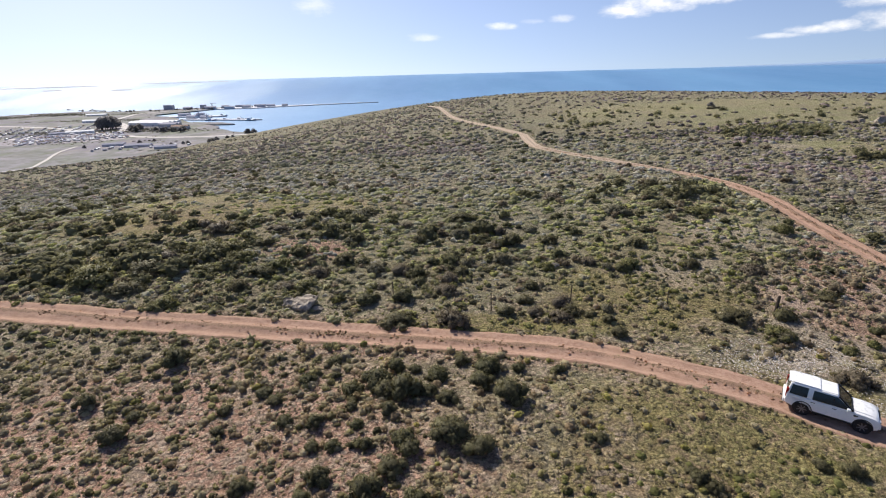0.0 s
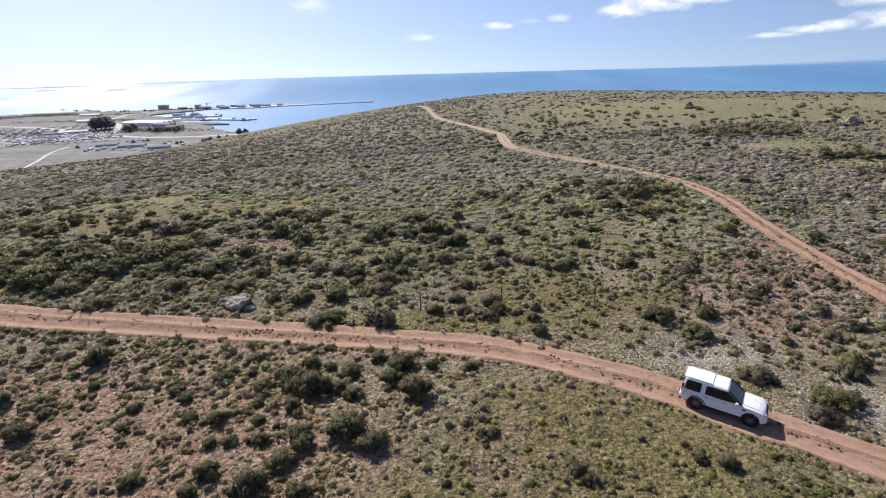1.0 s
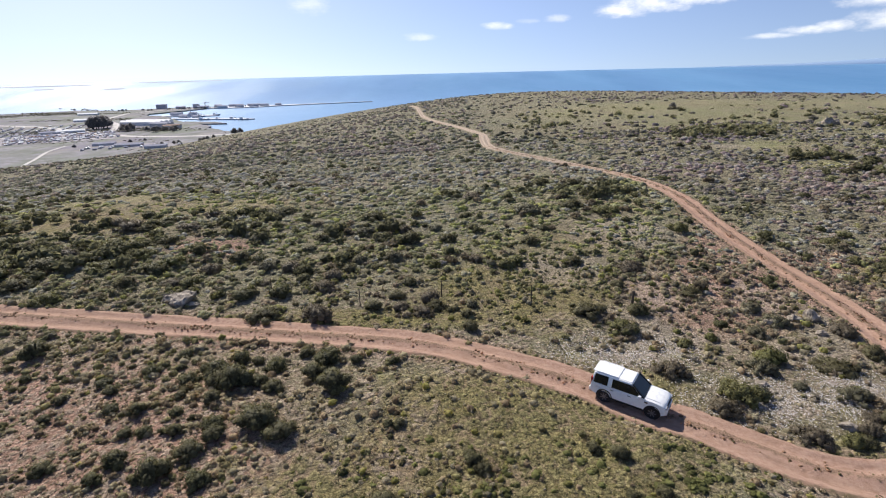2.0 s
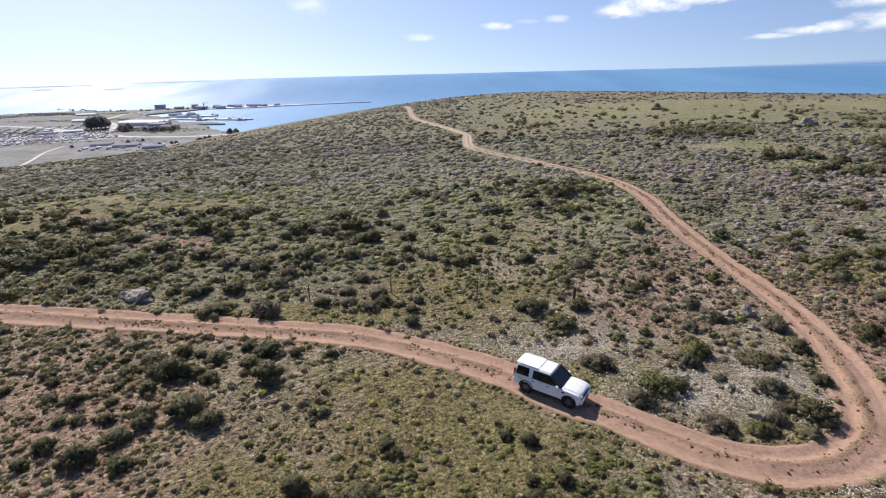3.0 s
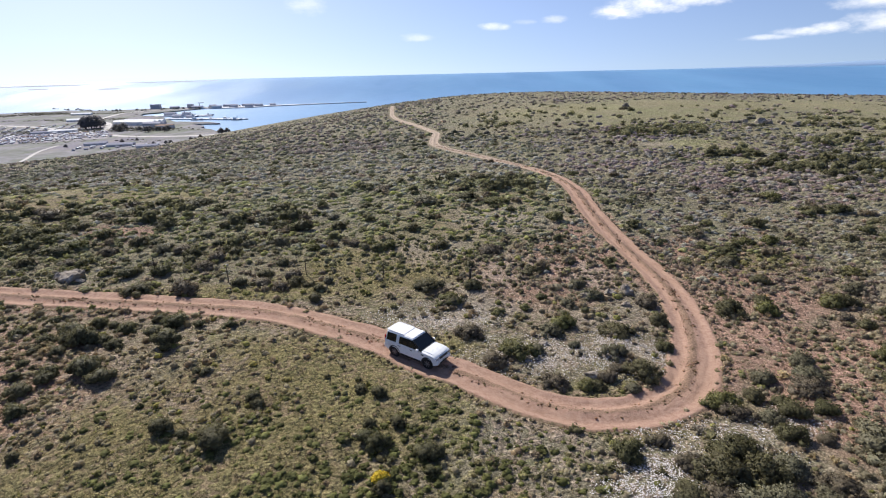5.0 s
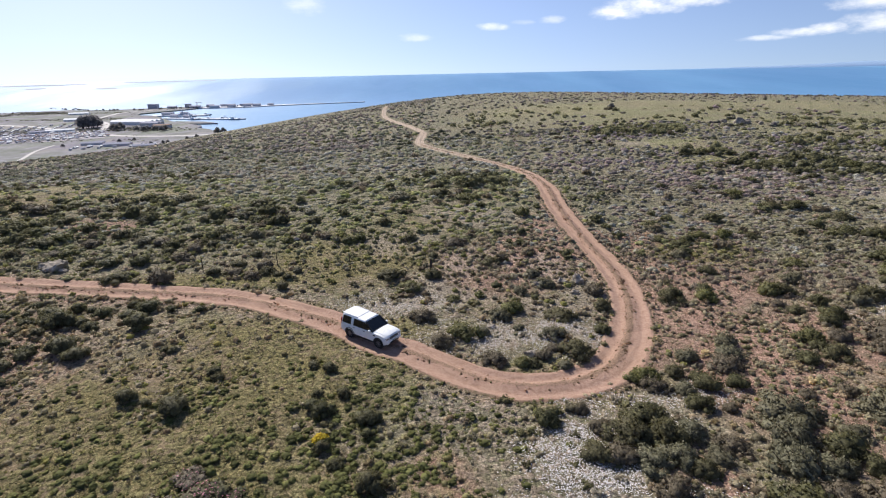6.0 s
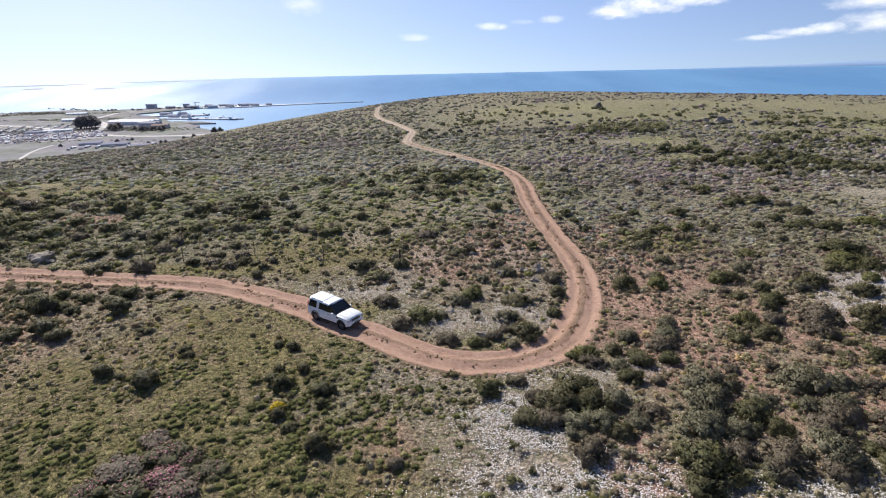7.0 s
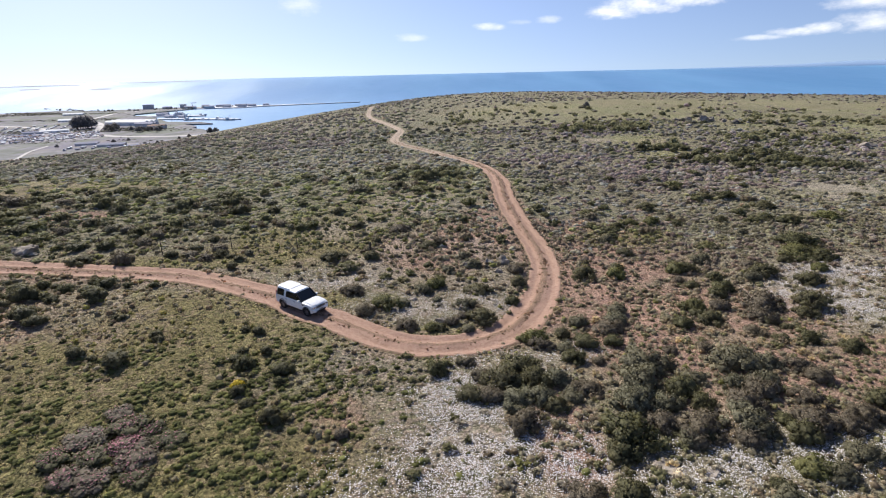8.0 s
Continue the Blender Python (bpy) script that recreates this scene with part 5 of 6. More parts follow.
        keep = rng.random(len(k)) < (0.9 * field(k * 0.4, k * 0.0 + 11, 14) + 0.2) * (0.25 + 1.2 * field(x, y, 2.5))
        x, y = x[keep], y[keep]
        earth = np.where(rng.random(len(x))[:, None] < 0.3, np.array((0.24, 0.18, 0.115)), np.array((0.40, 0.255, 0.185))) if models is clods else np.full((len(x), 3), (0.24, 0.21, 0.13))
        v, f, c = stamp(models, x, y, sizes[0] + sizes[1] * rng.random(len(x)) ** 2, rng.uniform(0.5, 0.95, len(x)), rng, earth * rng.uniform(0.7, 1.35, len(x))[:, None])
        v[:, 2] += lift
        stuff(name, (v, f, c), M_COVER, label, "clods" if models is clods else "grass")
    # sparser growth over the rest of the hilltop, beside and behind
    x, y = rng.uniform(-75, 120, 12500), rng.uniform(-75, 32, 12500)
    ok = ((y < 14.5 - 0.46 * np.clip(x + 12, 0, 34)) | (x < -0.93 * y - 4) | (x > 37 + 0.93 * (y + 16))) & (off_track(x, y) > 2) & (rng.random(len(x)) < 0.2 + 0.9 * field(x, y, 9.0))
    x, y = x[ok], y[ok]
    close = (x > -35) & (x < 75) & (y > -28)
    stuff("outlying_shrubs", stamp(mids, x[close], y[close], 0.15 + 0.6 * rng.random(close.sum()) ** 2.2, rng.uniform(0.4, 0.8, close.sum()), rng, zone_tints(rng, x[close], y[close]) * 1.4), M_COVER, "low grey and olive shrubs on the hilltop", "scrub")
    gx, gy = rng.uniform(-30, 70, 14000), rng.uniform(-22, 16, 14000)
    ok = (gy < 15.5 - 0.46 * np.clip(gx + 12, 0, 34)) & (rng.random(len(gx)) < 0.25 + 0.9 * field(gx, gy, 3.0))
    gx, gy = gx[ok], gy[ok]
    stuff("outlying_grass", stamp(grass, gx, gy, rng.uniform(0.1, 0.3, len(gx)), rng.uniform(0.4, 0.85, len(gx)), rng, zone_tints(rng, gx, gy)), M_COVER, "short dry grass on the hilltop", "grass")
    x, y = x[~close], y[~close]
    stuff("outlying_scrub", stamp(lumps, x, y, 0.16 + 0.75 * rng.random(len(x)) ** 3, rng.uniform(0.4, 0.9, len(x)), rng, zone_tints(rng, x, y)), M_COVER, "low grey and olive scrub on the hilltop", "scrub")
    # daisies
    xs, ys = [], []
    for a, b, rx, ry in FLOWERS:
        m = int(rx * ry * (460 if a < 48 else 560))
        r, t = 1.35 * np.sqrt(rng.random(m)), rng.uniform(0, 6.283, m)
        xs.append(a + rx * r * np.cos(t))
        ys.append(b + ry * r * np.sin(t))
    x, y = np.concatenate(xs), np.concatenate(ys)
    ok = (rng.random(len(x)) < 1.25 * blobs(x, y, FLOWERS, 0.8) * np.clip(field(x, y, 1.5) * 2.6 - 0.55, 0, 1)) & (off_track(x, y) > 1.6)
    x, y = x[ok], y[ok]
    bud = [join((np.array([[math.cos(k), math.sin(k), 0.0] for k in np.arange(4) * 1.5708] + [[0, 0, 0.35]]) + (0, 0, h), np.array([[k, (k + 1) % 4, 4] for k in range(4)]))) for h in (1.5, 2.5, 3.5, 1.0)]
    stuff("daisies", stamp(bud, x, y, rng.uniform(0.02, 0.042, len(x)), np.ones(len(x)), rng, np.full((len(x), 3), 0.8)), M_FLOWER, "patches of small white daisies", "flowers")


plant_shrubs()
for kind in ROUND + OLIVE + GREY + FRESH + BROWN + [k for kinds in WIDE.values() for k in kinds]:
    if kind not in used:
        for ob in [*kind.children, kind]:
            bpy.data.objects.remove(ob)
low_growth()


# ---- rocks, posts and single plants ----
def rock(x, y, wide, high, seed, label, deep=0.75):
    """An angular boulder: the hull of scattered points, its faces broken up a little."""
    rng = np.random.default_rng(seed)
    bm = bmesh.new()
    for p in rng.normal(size=(26, 3)):
        p = p / np.linalg.norm(p) * rng.uniform(0.75, 1.05)
        bm.verts.new((p[0] * wide / 2, p[1] * wide / 2 * deep, p[2] * high * (1.0 if p[2] > 0 else 0.5)))
    hull = bmesh.ops.convex_hull(bm, input=bm.verts[:])
    bmesh.ops.delete(bm, geom=[v for v in hull["geom_interior"] if isinstance(v, bmesh.types.BMVert)], context="VERTS")
    bmesh.ops.bevel(bm, geom=bm.edges[:], offset=wide * 0.025, segments=1, affect="EDGES")
    bmesh.ops.triangulate(bm, faces=bm.faces[:])
    bmesh.ops.subdivide_edges(bm, edges=[e for e in bm.edges if e.calc_length() > wide * 0.18], cuts=1)
    for v in bm.verts:
        v.co += v.co.normalized() * wide * 0.09 * noise.noise(v.co * (7.0 / wide) + Vector((seed, 0, 0)))
    ob = part("rock", bm, M_ROCK)
    z = float(ground_z(np.array([x]), np.array([y]))[0])
    ob.matrix_world = pose(x, y, z + high * 0.1, 0, 0, rng.uniform(-25, 25))
    return tagged(ob, label, "rock")


ROCKS = [(-11.8, 39.6, 3.2, 0.85), (-13.0, 40.0, 1.7, 0.6), (-10.6, 39.0, 1.3, 0.35), (40.2, 36.4, 1.5, 0.8), (38.6, 36.0, 1.6, 0.5), (36.4, 35.6, 1.4, 0.45), (39.4, 33.9, 1.0, 0.35), (44.4, 5.6, 1.9, 0.18), (46.5, 5.0, 1.2, 0.15), (33.4, 23.0, 1.3, 0.3), (31.0, 27.4, 0.9, 0.25),
         (110.0, 134.2, 4.2, 2.0), (113.0, 136.0, 3.4, 1.5), (107.0, 137.0, 2.6, 1.0), (116.5, 135.0, 2.2, 0.9), (127.4, 96.9, 3.0, 1.4), (130.0, 98.2, 2.4, 1.0), (117.4, 87.9, 2.6, 1.0), (119.5, 112.2, 1.8, 0.8), (123.1, 107.7, 1.8, 0.7), (115.4, 82.4, 1.8, 0.7), (10.5, 47.5, 1.3, 0.5), (99.0, 141.0, 1.6, 0.7)]
for k, (rx, ry, wide, high) in enumerate(ROCKS):
    rock(rx, ry, wide, high, 100 + k, "weathered grey boulder half buried in the scrub" if wide > 2 else "small grey stone lying in the scrub")


def fence_post(x, y, high, thick, lean):
    z = float(ground_z(np.array([x]), np.array([y]))[0])
    bm = cylinder(bmesh.new(), thick, thick * 0.85, high + 0.2, Matrix.Translation((0, 0, high / 2 - 0.1)), 8)
    bmesh.ops.create_cone(bm, cap_ends=True, segments=8, radius1=thick * 0.85, radius2=thick * 0.5, depth=0.06, matrix=Matrix.Translation((0, 0, high + 0.03)))
    ob = part("fence_post", bm, M_WOOD)
    ob.matrix_world = pose(x, y, z, lean, lean * 0.5, 0)
    tagged(ob, "old weathered wooden fence post standing in the scrub", "post", "old fence posts")


for px, py, high, thick, lean in ((26.1, 37.7, 1.5, 0.13, 3), (3.6, 38.4, 1.5, 0.05, -2), (10.4, 40.2, 1.5, 0.05, 3), (18.0, 39.0, 1.4, 0.05, 1), (-4.5, 41.0, 1.4, 0.05, -3)):
    fence_post(px, py, high, thick, lean)


def blossom_shrub(x, y, wide, petals, label, seed, share, mat):
    """A shrub whose top carries flower heads."""
    thing = shrub_kind(seed, mat, 6, 700, 0.075, 0.8)
    rng = np.random.default_rng(seed + 1)
    v, f = leaves(rng, share, 0.095 if petals == M_YELLOW else 0.042, [(0, 0, 0.42, 0.60), (0.3, 0.1, 0.32, 0.5), (-0.3, -0.15, 0.32, 0.48), (0.05, -0.35, 0.3, 0.46)], 0.35)
    tagged(part("blossom", mesh_np("blossom", v, f, [petals]), None, thing), kind="stuff")
    return plant(thing, x, y, wide, label, category="flowering shrub", high=0.9 if petals == M_YELLOW else 0.42)


blossom_shrub(20.1, 13.5, 1.15, M_YELLOW, "shrub covered in bright yellow flowers", 61, 1500, M_LEAF_GREEN)
for k, (bx, by, wide) in enumerate(((15.9, 8.1, 1.9), (14.6, 7.4, 2.1), (17.0, 7.0, 1.8), (15.2, 9.6, 1.9), (13.4, 8.6, 2.0), (16.6, 9.4, 1.6), (14.0, 6.0, 1.9), (17.9, 8.5, 1.6), (15.6, 5.6, 1.7), (12.6, 7.2, 1.6), (14.2, 10.6, 1.5), (17.6, 5.9, 1.5))):
    blossom_shrub(bx, by, wide * 1.35, M_PINK, "low dull shrub with a scatter of pink flowers", 70 + 2 * k, 420 if k == 0 else (150, 60, 110)[k % 3], (M_LEAF_BROWN, M_LEAF_DARK)[k % 2])


# ---- the car ----
def car(m):
    """A large white off-road car, nose along +x, standing on z = 0."""
    thing = empty("car", m)

    def arch(cx, r=0.47):
        return [(cx + r * math.cos(a), 0.40 + r * math.sin(a)) for a in np.linspace(0, math.pi, 11)]

    outline = [(-2.22, 0.50), (-2.29, 0.62), (-2.30, 0.80), (-2.27, 1.14), (-0.4, 1.14), (0.98, 1.15), (1.5, 1.135), (1.95, 1.09), (2.18, 1.02), (2.29, 0.90), (2.32, 0.62), (2.26, 0.46), (2.08, 0.42)] + arch(1.54) + [(0.95, 0.40), (-0.8, 0.40)] + arch(-1.345) + [(-1.87, 0.44)]
    bm = bmesh.new()
    rows = []
    for y, pull, sink in ((-0.955, 0.13, 0.09), (-0.935, 0.06, 0.03), (-0.86, 0.015, 0.0), (-0.45, 0.0, 0.0), (0.45, 0.0, 0.0), (0.86, 0.015, 0.0), (0.935, 0.06, 0.03), (0.955, 0.13, 0.09)):
        rows.append([bm.verts.new((x - math.copysign(pull, x) if abs(x) > 2.15 else x, y, z - (sink if z > 0.99 else 0) + (0.012 if abs(y) < 0.5 and z > 1.0 else 0))) for x, z in outline])
    k = len(outline)
    for a, b in zip(rows, rows[1:]):
        for i in range(k):
            bm.faces.new((a[i], a[(i + 1) % k], b[(i + 1) % k], b[i]))
    bm.faces.new(rows[0])
    bm.faces.new(rows[-1][::-1])
    bmesh.ops.triangulate(bm, faces=[f for f in bm.faces if len(f.verts) > 4])
    part("body", bm, M_PAINT, thing, smooth=True).data.set_sharp_from_angle(angle=radians(38))

    # the cabin: belt line to roof
    def side_y(z):
        return 0.925 - 0.155 * (z - 1.13) / 0.70

    belt, top = [(1.0, 1.13), (-2.26, 1.13)], [(0.14, 1.80), (-2.14, 1.83)]
    bm = bmesh.new()
    corners = []
    for (x, z), w in ((belt[0], side_y(1.13)), (belt[1], side_y(1.13)), (top[1], side_y(1.83)), (top[0], side_y(1.80))):
        corners.append((bm.verts.new((x, -w, z)), bm.verts.new((x, w, z))))
    for i in range(4):
        a, b = corners[i], corners[(i + 1) % 4]
        bm.faces.new((a[0], b[0], b[1], a[1]))
    bm.faces.new([c[0] for c in corners])
    bm.faces.new([c[1] for c in corners][::-1])
    bmesh.ops.bevel(bm, geom=bm.edges[:], offset=0.055, segments=3, affect="EDGES", profile=0.5)
    part("cabin", bm, M_PAINT, thing, smooth=True).data.set_sharp_from_angle(angle=radians(30))
    # the raised rear roof, and the front roof panel with its dark glass
    part("rear_roof", boxed(-2.15, -0.66, -0.72, 0.72, 1.76, 1.882, bevel=0.055), M_PAINT, thing)
    part("front_roof", boxed(-0.72, 0.16, -0.71, 0.71, 1.74, 1.842, bevel=0.045), M_PAINT, thing)
    part("spoiler", boxed(-2.26, -2.06, -0.66, 0.66, 1.80, 1.872, bevel=0.03), M_PAINT, thing)
    for s in (-1, 1):
        part("roof_rail", boxed(-2.05, -0.75, s * 0.71 - 0.02, s * 0.71 + 0.02, 1.85, 1.895, bevel=0.012), M_PAINT, thing)

    def pane(name, pts, out, label=""):
        """A thin glass plate through four points, a little proud of the body."""
        bm = bmesh.new()
        near = [bm.verts.new(Vector(p) + Vector(out) * 0.008) for p in pts]
        far = [bm.verts.new(Vector(p) - Vector(out) * 0.012) for p in pts]
        bm.faces.new(near)
        bm.faces.new(far[::-1])
        for i in range(4):
            bm.faces.new((near[i], near[(i + 1) % 4], far[(i + 1) % 4], far[i]))
        return part(name, bm, M_GLASS, thing, label)

    for s in (-1, 1):
        for x0, x1, x2, x3 in ((0.90, 0.0, 0.0, 0.17), (0.0, -0.98, -0.98, 0.0)):
            lo, hi = 1.17, 1.70
            pane("side_window", [(x0, s * side_y(lo), lo), (x1, s * side_y(lo), lo), (x2, s * side_y(hi), hi), (x3, s * side_y(hi), hi)], (0, s, 0.2))
        pane("rear_side_window", [(-1.24, s * side_y(1.17), 1.17), (-2.12, s * side_y(1.17), 1.17), (-2.05, s * side_y(1.74), 1.74), (-1.24, s * side_y(1.74), 1.74)], (0, s, 0.2))
        # pillar, sill, arches, handles, mirrors, side vents
        part("door_pillar", boxed(-0.04, 0.04, s * 0.845 - 0.02, s * 0.845 + 0.02, 1.18, 1.60), M_BLACK, thing)
        part("sill", boxed(-0.84, 1.02, s * 0.93 - 0.035, s * 0.93 + 0.035, 0.34, 0.47, bevel=0.015), M_BLACK, thing)
        for cx in (1.54, -1.345):
            bm = bmesh.new()
            ring = []
            for a in np.linspace(-0.1, math.pi + 0.1, 15):
                ring.append([bm.verts.new((cx + r * math.cos(a), y, 0.40 + r * math.sin(a))) for r, y in ((0.45, s * 0.90), (0.45, s * 0.967), (0.50, s * 0.963), (0.50, s * 0.90))])
            for p, q in zip(ring, ring[1:]):
                for i in range(4):
                    bm.faces.new((p[i], p[(i + 1) % 4], q[(i + 1) % 4], q[i]))
            part("arch_trim", bm, M_BLACK, thing)
            part("wheel_well", cylinder(bmesh.new(), 0.46, 0.46, 0.30, Matrix.Translation((cx, s * 0.77, 0.42)) @ Matrix.Rotation(math.pi / 2, 4, "X"), 20), M_BLACK, thing)
        for hx in (0.12, -0.92):
            part("door_handle", boxed(hx - 0.11, hx + 0.11, s * 0.955 - 0.02, s * 0.955 + 0.02, 0.98, 1.015, bevel=0.008), M_BLACK, thing)
        mirror = part("mirror", boxed(0.66, 0.82, s * 1.05 - 0.11, s * 1.05 + 0.11, 1.14, 1.32, bevel=0.03), M_PAINT, thing)
        part("mirror_arm", boxed(0.70, 0.78, s * 0.93 - 0.06, s * 0.93 + 0.06, 1.13, 1.18), M_BLACK, mirror)
        part("side_vent", boxed(1.02, 1.22, s * 0.955 - 0.012, s * 0.955 + 0.012, 0.92, 1.01, bevel=0.006), M_BLACK, thing)
        lamp = part("headlight", boxed(2.05, 2.285, s * 0.72 - 0.17, s * 0.72 + 0.17, 0.80, 0.985, bevel=0.02), M_LAMP, thing, "clear glass headlight")
        part("reflector", cylinder(bmesh.new(), 0.07, 0.07, 0.03, Matrix.Translation((2.285, s * 0.70, 0.89)) @ Matrix.Rotation(math.pi / 2, 4, "Y"), 16), M_RIM, lamp)
        part("fog_lamp", cylinder(bmesh.new(), 0.05, 0.05, 0.03, Matrix.Translation((2.335, s * 0.70, 0.58)) @ Matrix.Rotation(math.pi / 2, 4, "Y"), 12), M_LAMP, thing)
        part("tail_light", boxed(-2.29, -2.16, s * 0.82 - 0.08, s * 0.82 + 0.08, 0.88, 1.46, bevel=0.015), M_RED, thing, "red tail light")
        # wheels
        for cx in (1.54, -1.345):
            turn = Matrix.Translation((cx, s * 0.845, 0.385)) @ Matrix.Rotation(math.pi / 2, 4, "X")
            bm = bmesh.new()
            prof = [(0.26, -0.11), (0.33, -0.13), (0.375, -0.11), (0.385, -0.06), (0.385, 0.06), (0.375, 0.11), (0.33, 0.13), (0.26, 0.11)]
            rings = [[bm.verts.new(turn @ Vector((r * math.cos(a), r * math.sin(a), h))) for r, h in prof] for a in np.linspace(0, 2 * math.pi, 28, endpoint=False)]
            for p, q in zip(rings, rings[1:] + rings[:1]):
                for i in range(len(prof)):
                    j = (i + 1) % len(prof)
                    bm.faces.new((p[i], p[j], q[j], q[i]))
            wheel = part("wheel", cylinder(bmesh.new(), 0.07, 0.07, 0.2, turn, 14), M_RIM, thing)
            part("tyre", bm, M_TYRE, wheel, "dusty black tyre", smooth=True)
            bm = cylinder(bmesh.new(), 0.265, 0.265, 0.12, turn, 24)
            part("rim", bm, M_BLACK, wheel)
            bm = bmesh.new()
            for a in range(7):
                spoke = turn @ Matrix.Rotation(a * 2 * math.pi / 7, 4, "Z") @ Matrix.Translation((0.15, 0, -s * 0.075)) @ Matrix.Diagonal((0.23, 0.055, 0.03, 1))
                bmesh.ops.create_cube(bm, size=1.0, matrix=spoke)
            part("spokes", bm, M_RIM, wheel)
    # dark posts that join the windscreen to the side windows
    for s in (-1, 1):
        low, high = Vector((0.985, s * 0.885, 1.165)), Vector((0.19, s * 0.775, 1.775))
        way = (high - low).to_track_quat("Z", "Y").to_matrix().to_4x4()
        bm = bmesh.new()
        bmesh.ops.create_cube(bm, size=1.0, matrix=Matrix.Translation((low + high) / 2) @ way @ Matrix.Diagonal((0.085, 0.085, (high - low).length, 1)))
        part("windscreen_post", bm, M_BLACK, thing)
    pane("windscreen", [(0.97, -0.86, 1.17), (0.97, 0.86, 1.17), (0.22, 0.76, 1.76), (0.22, -0.76, 1.76)], (0.62, 0, 0.79), "dark windscreen")
    pane("rear_window", [(-2.255, -0.74, 1.22), (-2.255, 0.74, 1.22), (-2.16, 0.68, 1.74), (-2.16, -0.68, 1.74)], (-1, 0, 0.2))
    # the bonnet follows the nose
    bm = bmesh.new()
    lid = []
    for x, z in ((1.04, 1.195), (1.5, 1.188), (1.9, 1.142), (2.10, 1.088), (2.19, 1.045)):
        row = [(-0.76, -0.06), (-0.74, -0.02), (-0.70, 0.0), (-0.35, 0.012), (0, 0.016), (0.35, 0.012), (0.70, 0.0), (0.74, -0.02), (0.76, -0.06)]
        lid.append([bm.verts.new((x - 0.10 * (abs(y) / 0.76) ** 3 * (x > 1.8), y, z + up)) for y, up in row])
    for p, q in zip(lid, lid[1:]):
        for i in range(len(p) - 1):
            bm.faces.new((p[i], q[i], q[i + 1], p[i + 1]))
    front = [bm.verts.new((v.co.x + 0.02, v.co.y, v.co.z - 0.07)) for v in lid[-1]]
    for i in range(len(front) - 1):
        bm.faces.new((lid[-1][i], front[i], front[i + 1], lid[-1][i + 1]))
    part("bonnet", bm, M_PAINT, thing)
    part("wipers", box(boxed(0.96, 1.0, -0.7, -0.05, 1.17, 1.195), 0.96, 1.0, 0.02, 0.65, 1.17, 1.195), M_BLACK, thing)
    grille = part("grille", boxed(2.22, 2.315, -0.50, 0.50, 0.79, 0.96, bevel=0.01), M_BLACK, thing)
    for k in range(2):
        part("grille_bar", boxed(2.31, 2.33, -0.48, 0.48, 0.835 + 0.06 * k, 0.855 + 0.06 * k, bevel=0.004), M_RIM, grille)
    part("front_bumper", boxed(2.16, 2.36, -0.84, 0.84, 0.46, 0.72, bevel=0.06), M_PAINT, thing)
    part("air_intake", boxed(2.32, 2.368, -0.52, 0.52, 0.48, 0.60, bevel=0.01), M_BLACK, thing)
    plate = part("number_plate", boxed(2.355, 2.375, -0.25, 0.25, 0.62, 0.72), M_PLATE, thing)
    part("plate_bar", boxed(2.374, 2.380, -0.19, 0.19, 0.65, 0.69), M_BLACK, plate)
    part("rear_bumper", boxed(-2.36, -2.18, -0.87, 0.87, 0.46, 0.74, bevel=0.05), M_PAINT, thing)
    part("bumper_step", boxed(-2.38, -2.24, -0.70, 0.70, 0.42, 0.52, bevel=0.02), M_BLACK, thing)
    part("tow_hook", boxed(-2.48, -2.34, -0.03, 0.03, 0.42, 0.48, bevel=0.01), M_BLACK, thing)
    part("underbody", boxed(-2.1, 2.1, -0.72, 0.72, 0.30, 0.46), M_BLACK, thing)
    return tagged(thing, "white off-road car with dark windows on the dirt track", "car")


def stand_car(x, y, heading):
    c, s = math.cos(radians(heading)), math.sin(radians(heading))
    at = lambda a, b: float(hill(np.array([x + c * a - s * b]), np.array([y + s * a + c * b]))[0])
    front, back, left, right = at(1.46, 0), at(-1.28, 0), at(0.1, 0.76), at(0.1, -0.76)
    ahead, over = Vector((c * 2.74, s * 2.74, front - back)).normalized(), Vector((-s * 1.52, c * 1.52, left - right)).normalized()
    up = ahead.cross(over).normalized()
    over = up.cross(ahead)
    m = Matrix((ahead, over, up)).transposed().to_4x4()
    m.translation = (x, y, (front + back) / 2 - 0.07)
    thing = car(m)
    thing.scale = (0.96, 0.96, 0.96)
    return thing


stand_car(21.55, 25.2, -34.0)


# ---- the town and harbour ----
def house_kind(long, deep, high, roof_mat, flat=False):
    thing = part("house", boxed(-long / 2, long / 2, -deep / 2, deep / 2, -2, high), M_WALL)
    bm = bmesh.new()
    if flat:
        box(bm, -long / 2 - 0.3, long / 2 + 0.3, -deep / 2 - 0.3, deep / 2 + 0.3, high, high + 0.4)
    else:
        e, r = 0.5, high + deep * 0.28
        v = [bm.verts.new(p) for p in ((-long / 2 - e, -deep / 2 - e, high - 0.1), (long / 2 + e, -deep / 2 - e, high - 0.1), (long / 2 + e, deep / 2 + e, high - 0.1), (-long / 2 - e, deep / 2 + e, high - 0.1), (-long / 2 - e, 0, r), (long / 2 + e, 0, r))]
        for q in ((0, 1, 5, 4), (2, 3, 4, 5), (0, 4, 3), (1, 2, 5), (0, 3, 2, 1)):
            bm.faces.new([v[i] for i in q])
    part("roof", bm, roof_mat, thing)
    for k in (-1, 1):
        part("window", boxed(k * long / 4 - 0.8, k * long / 4 + 0.8, -deep / 2 - 0.05, -deep / 2 + 0.1, 1.0, 2.2), M_GLASS, thing)
    part("door", boxed(-0.5, 0.5, -deep / 2 - 0.05, -deep / 2 + 0.1, 0, 2.1), M_WOOD, thing)
    return thing


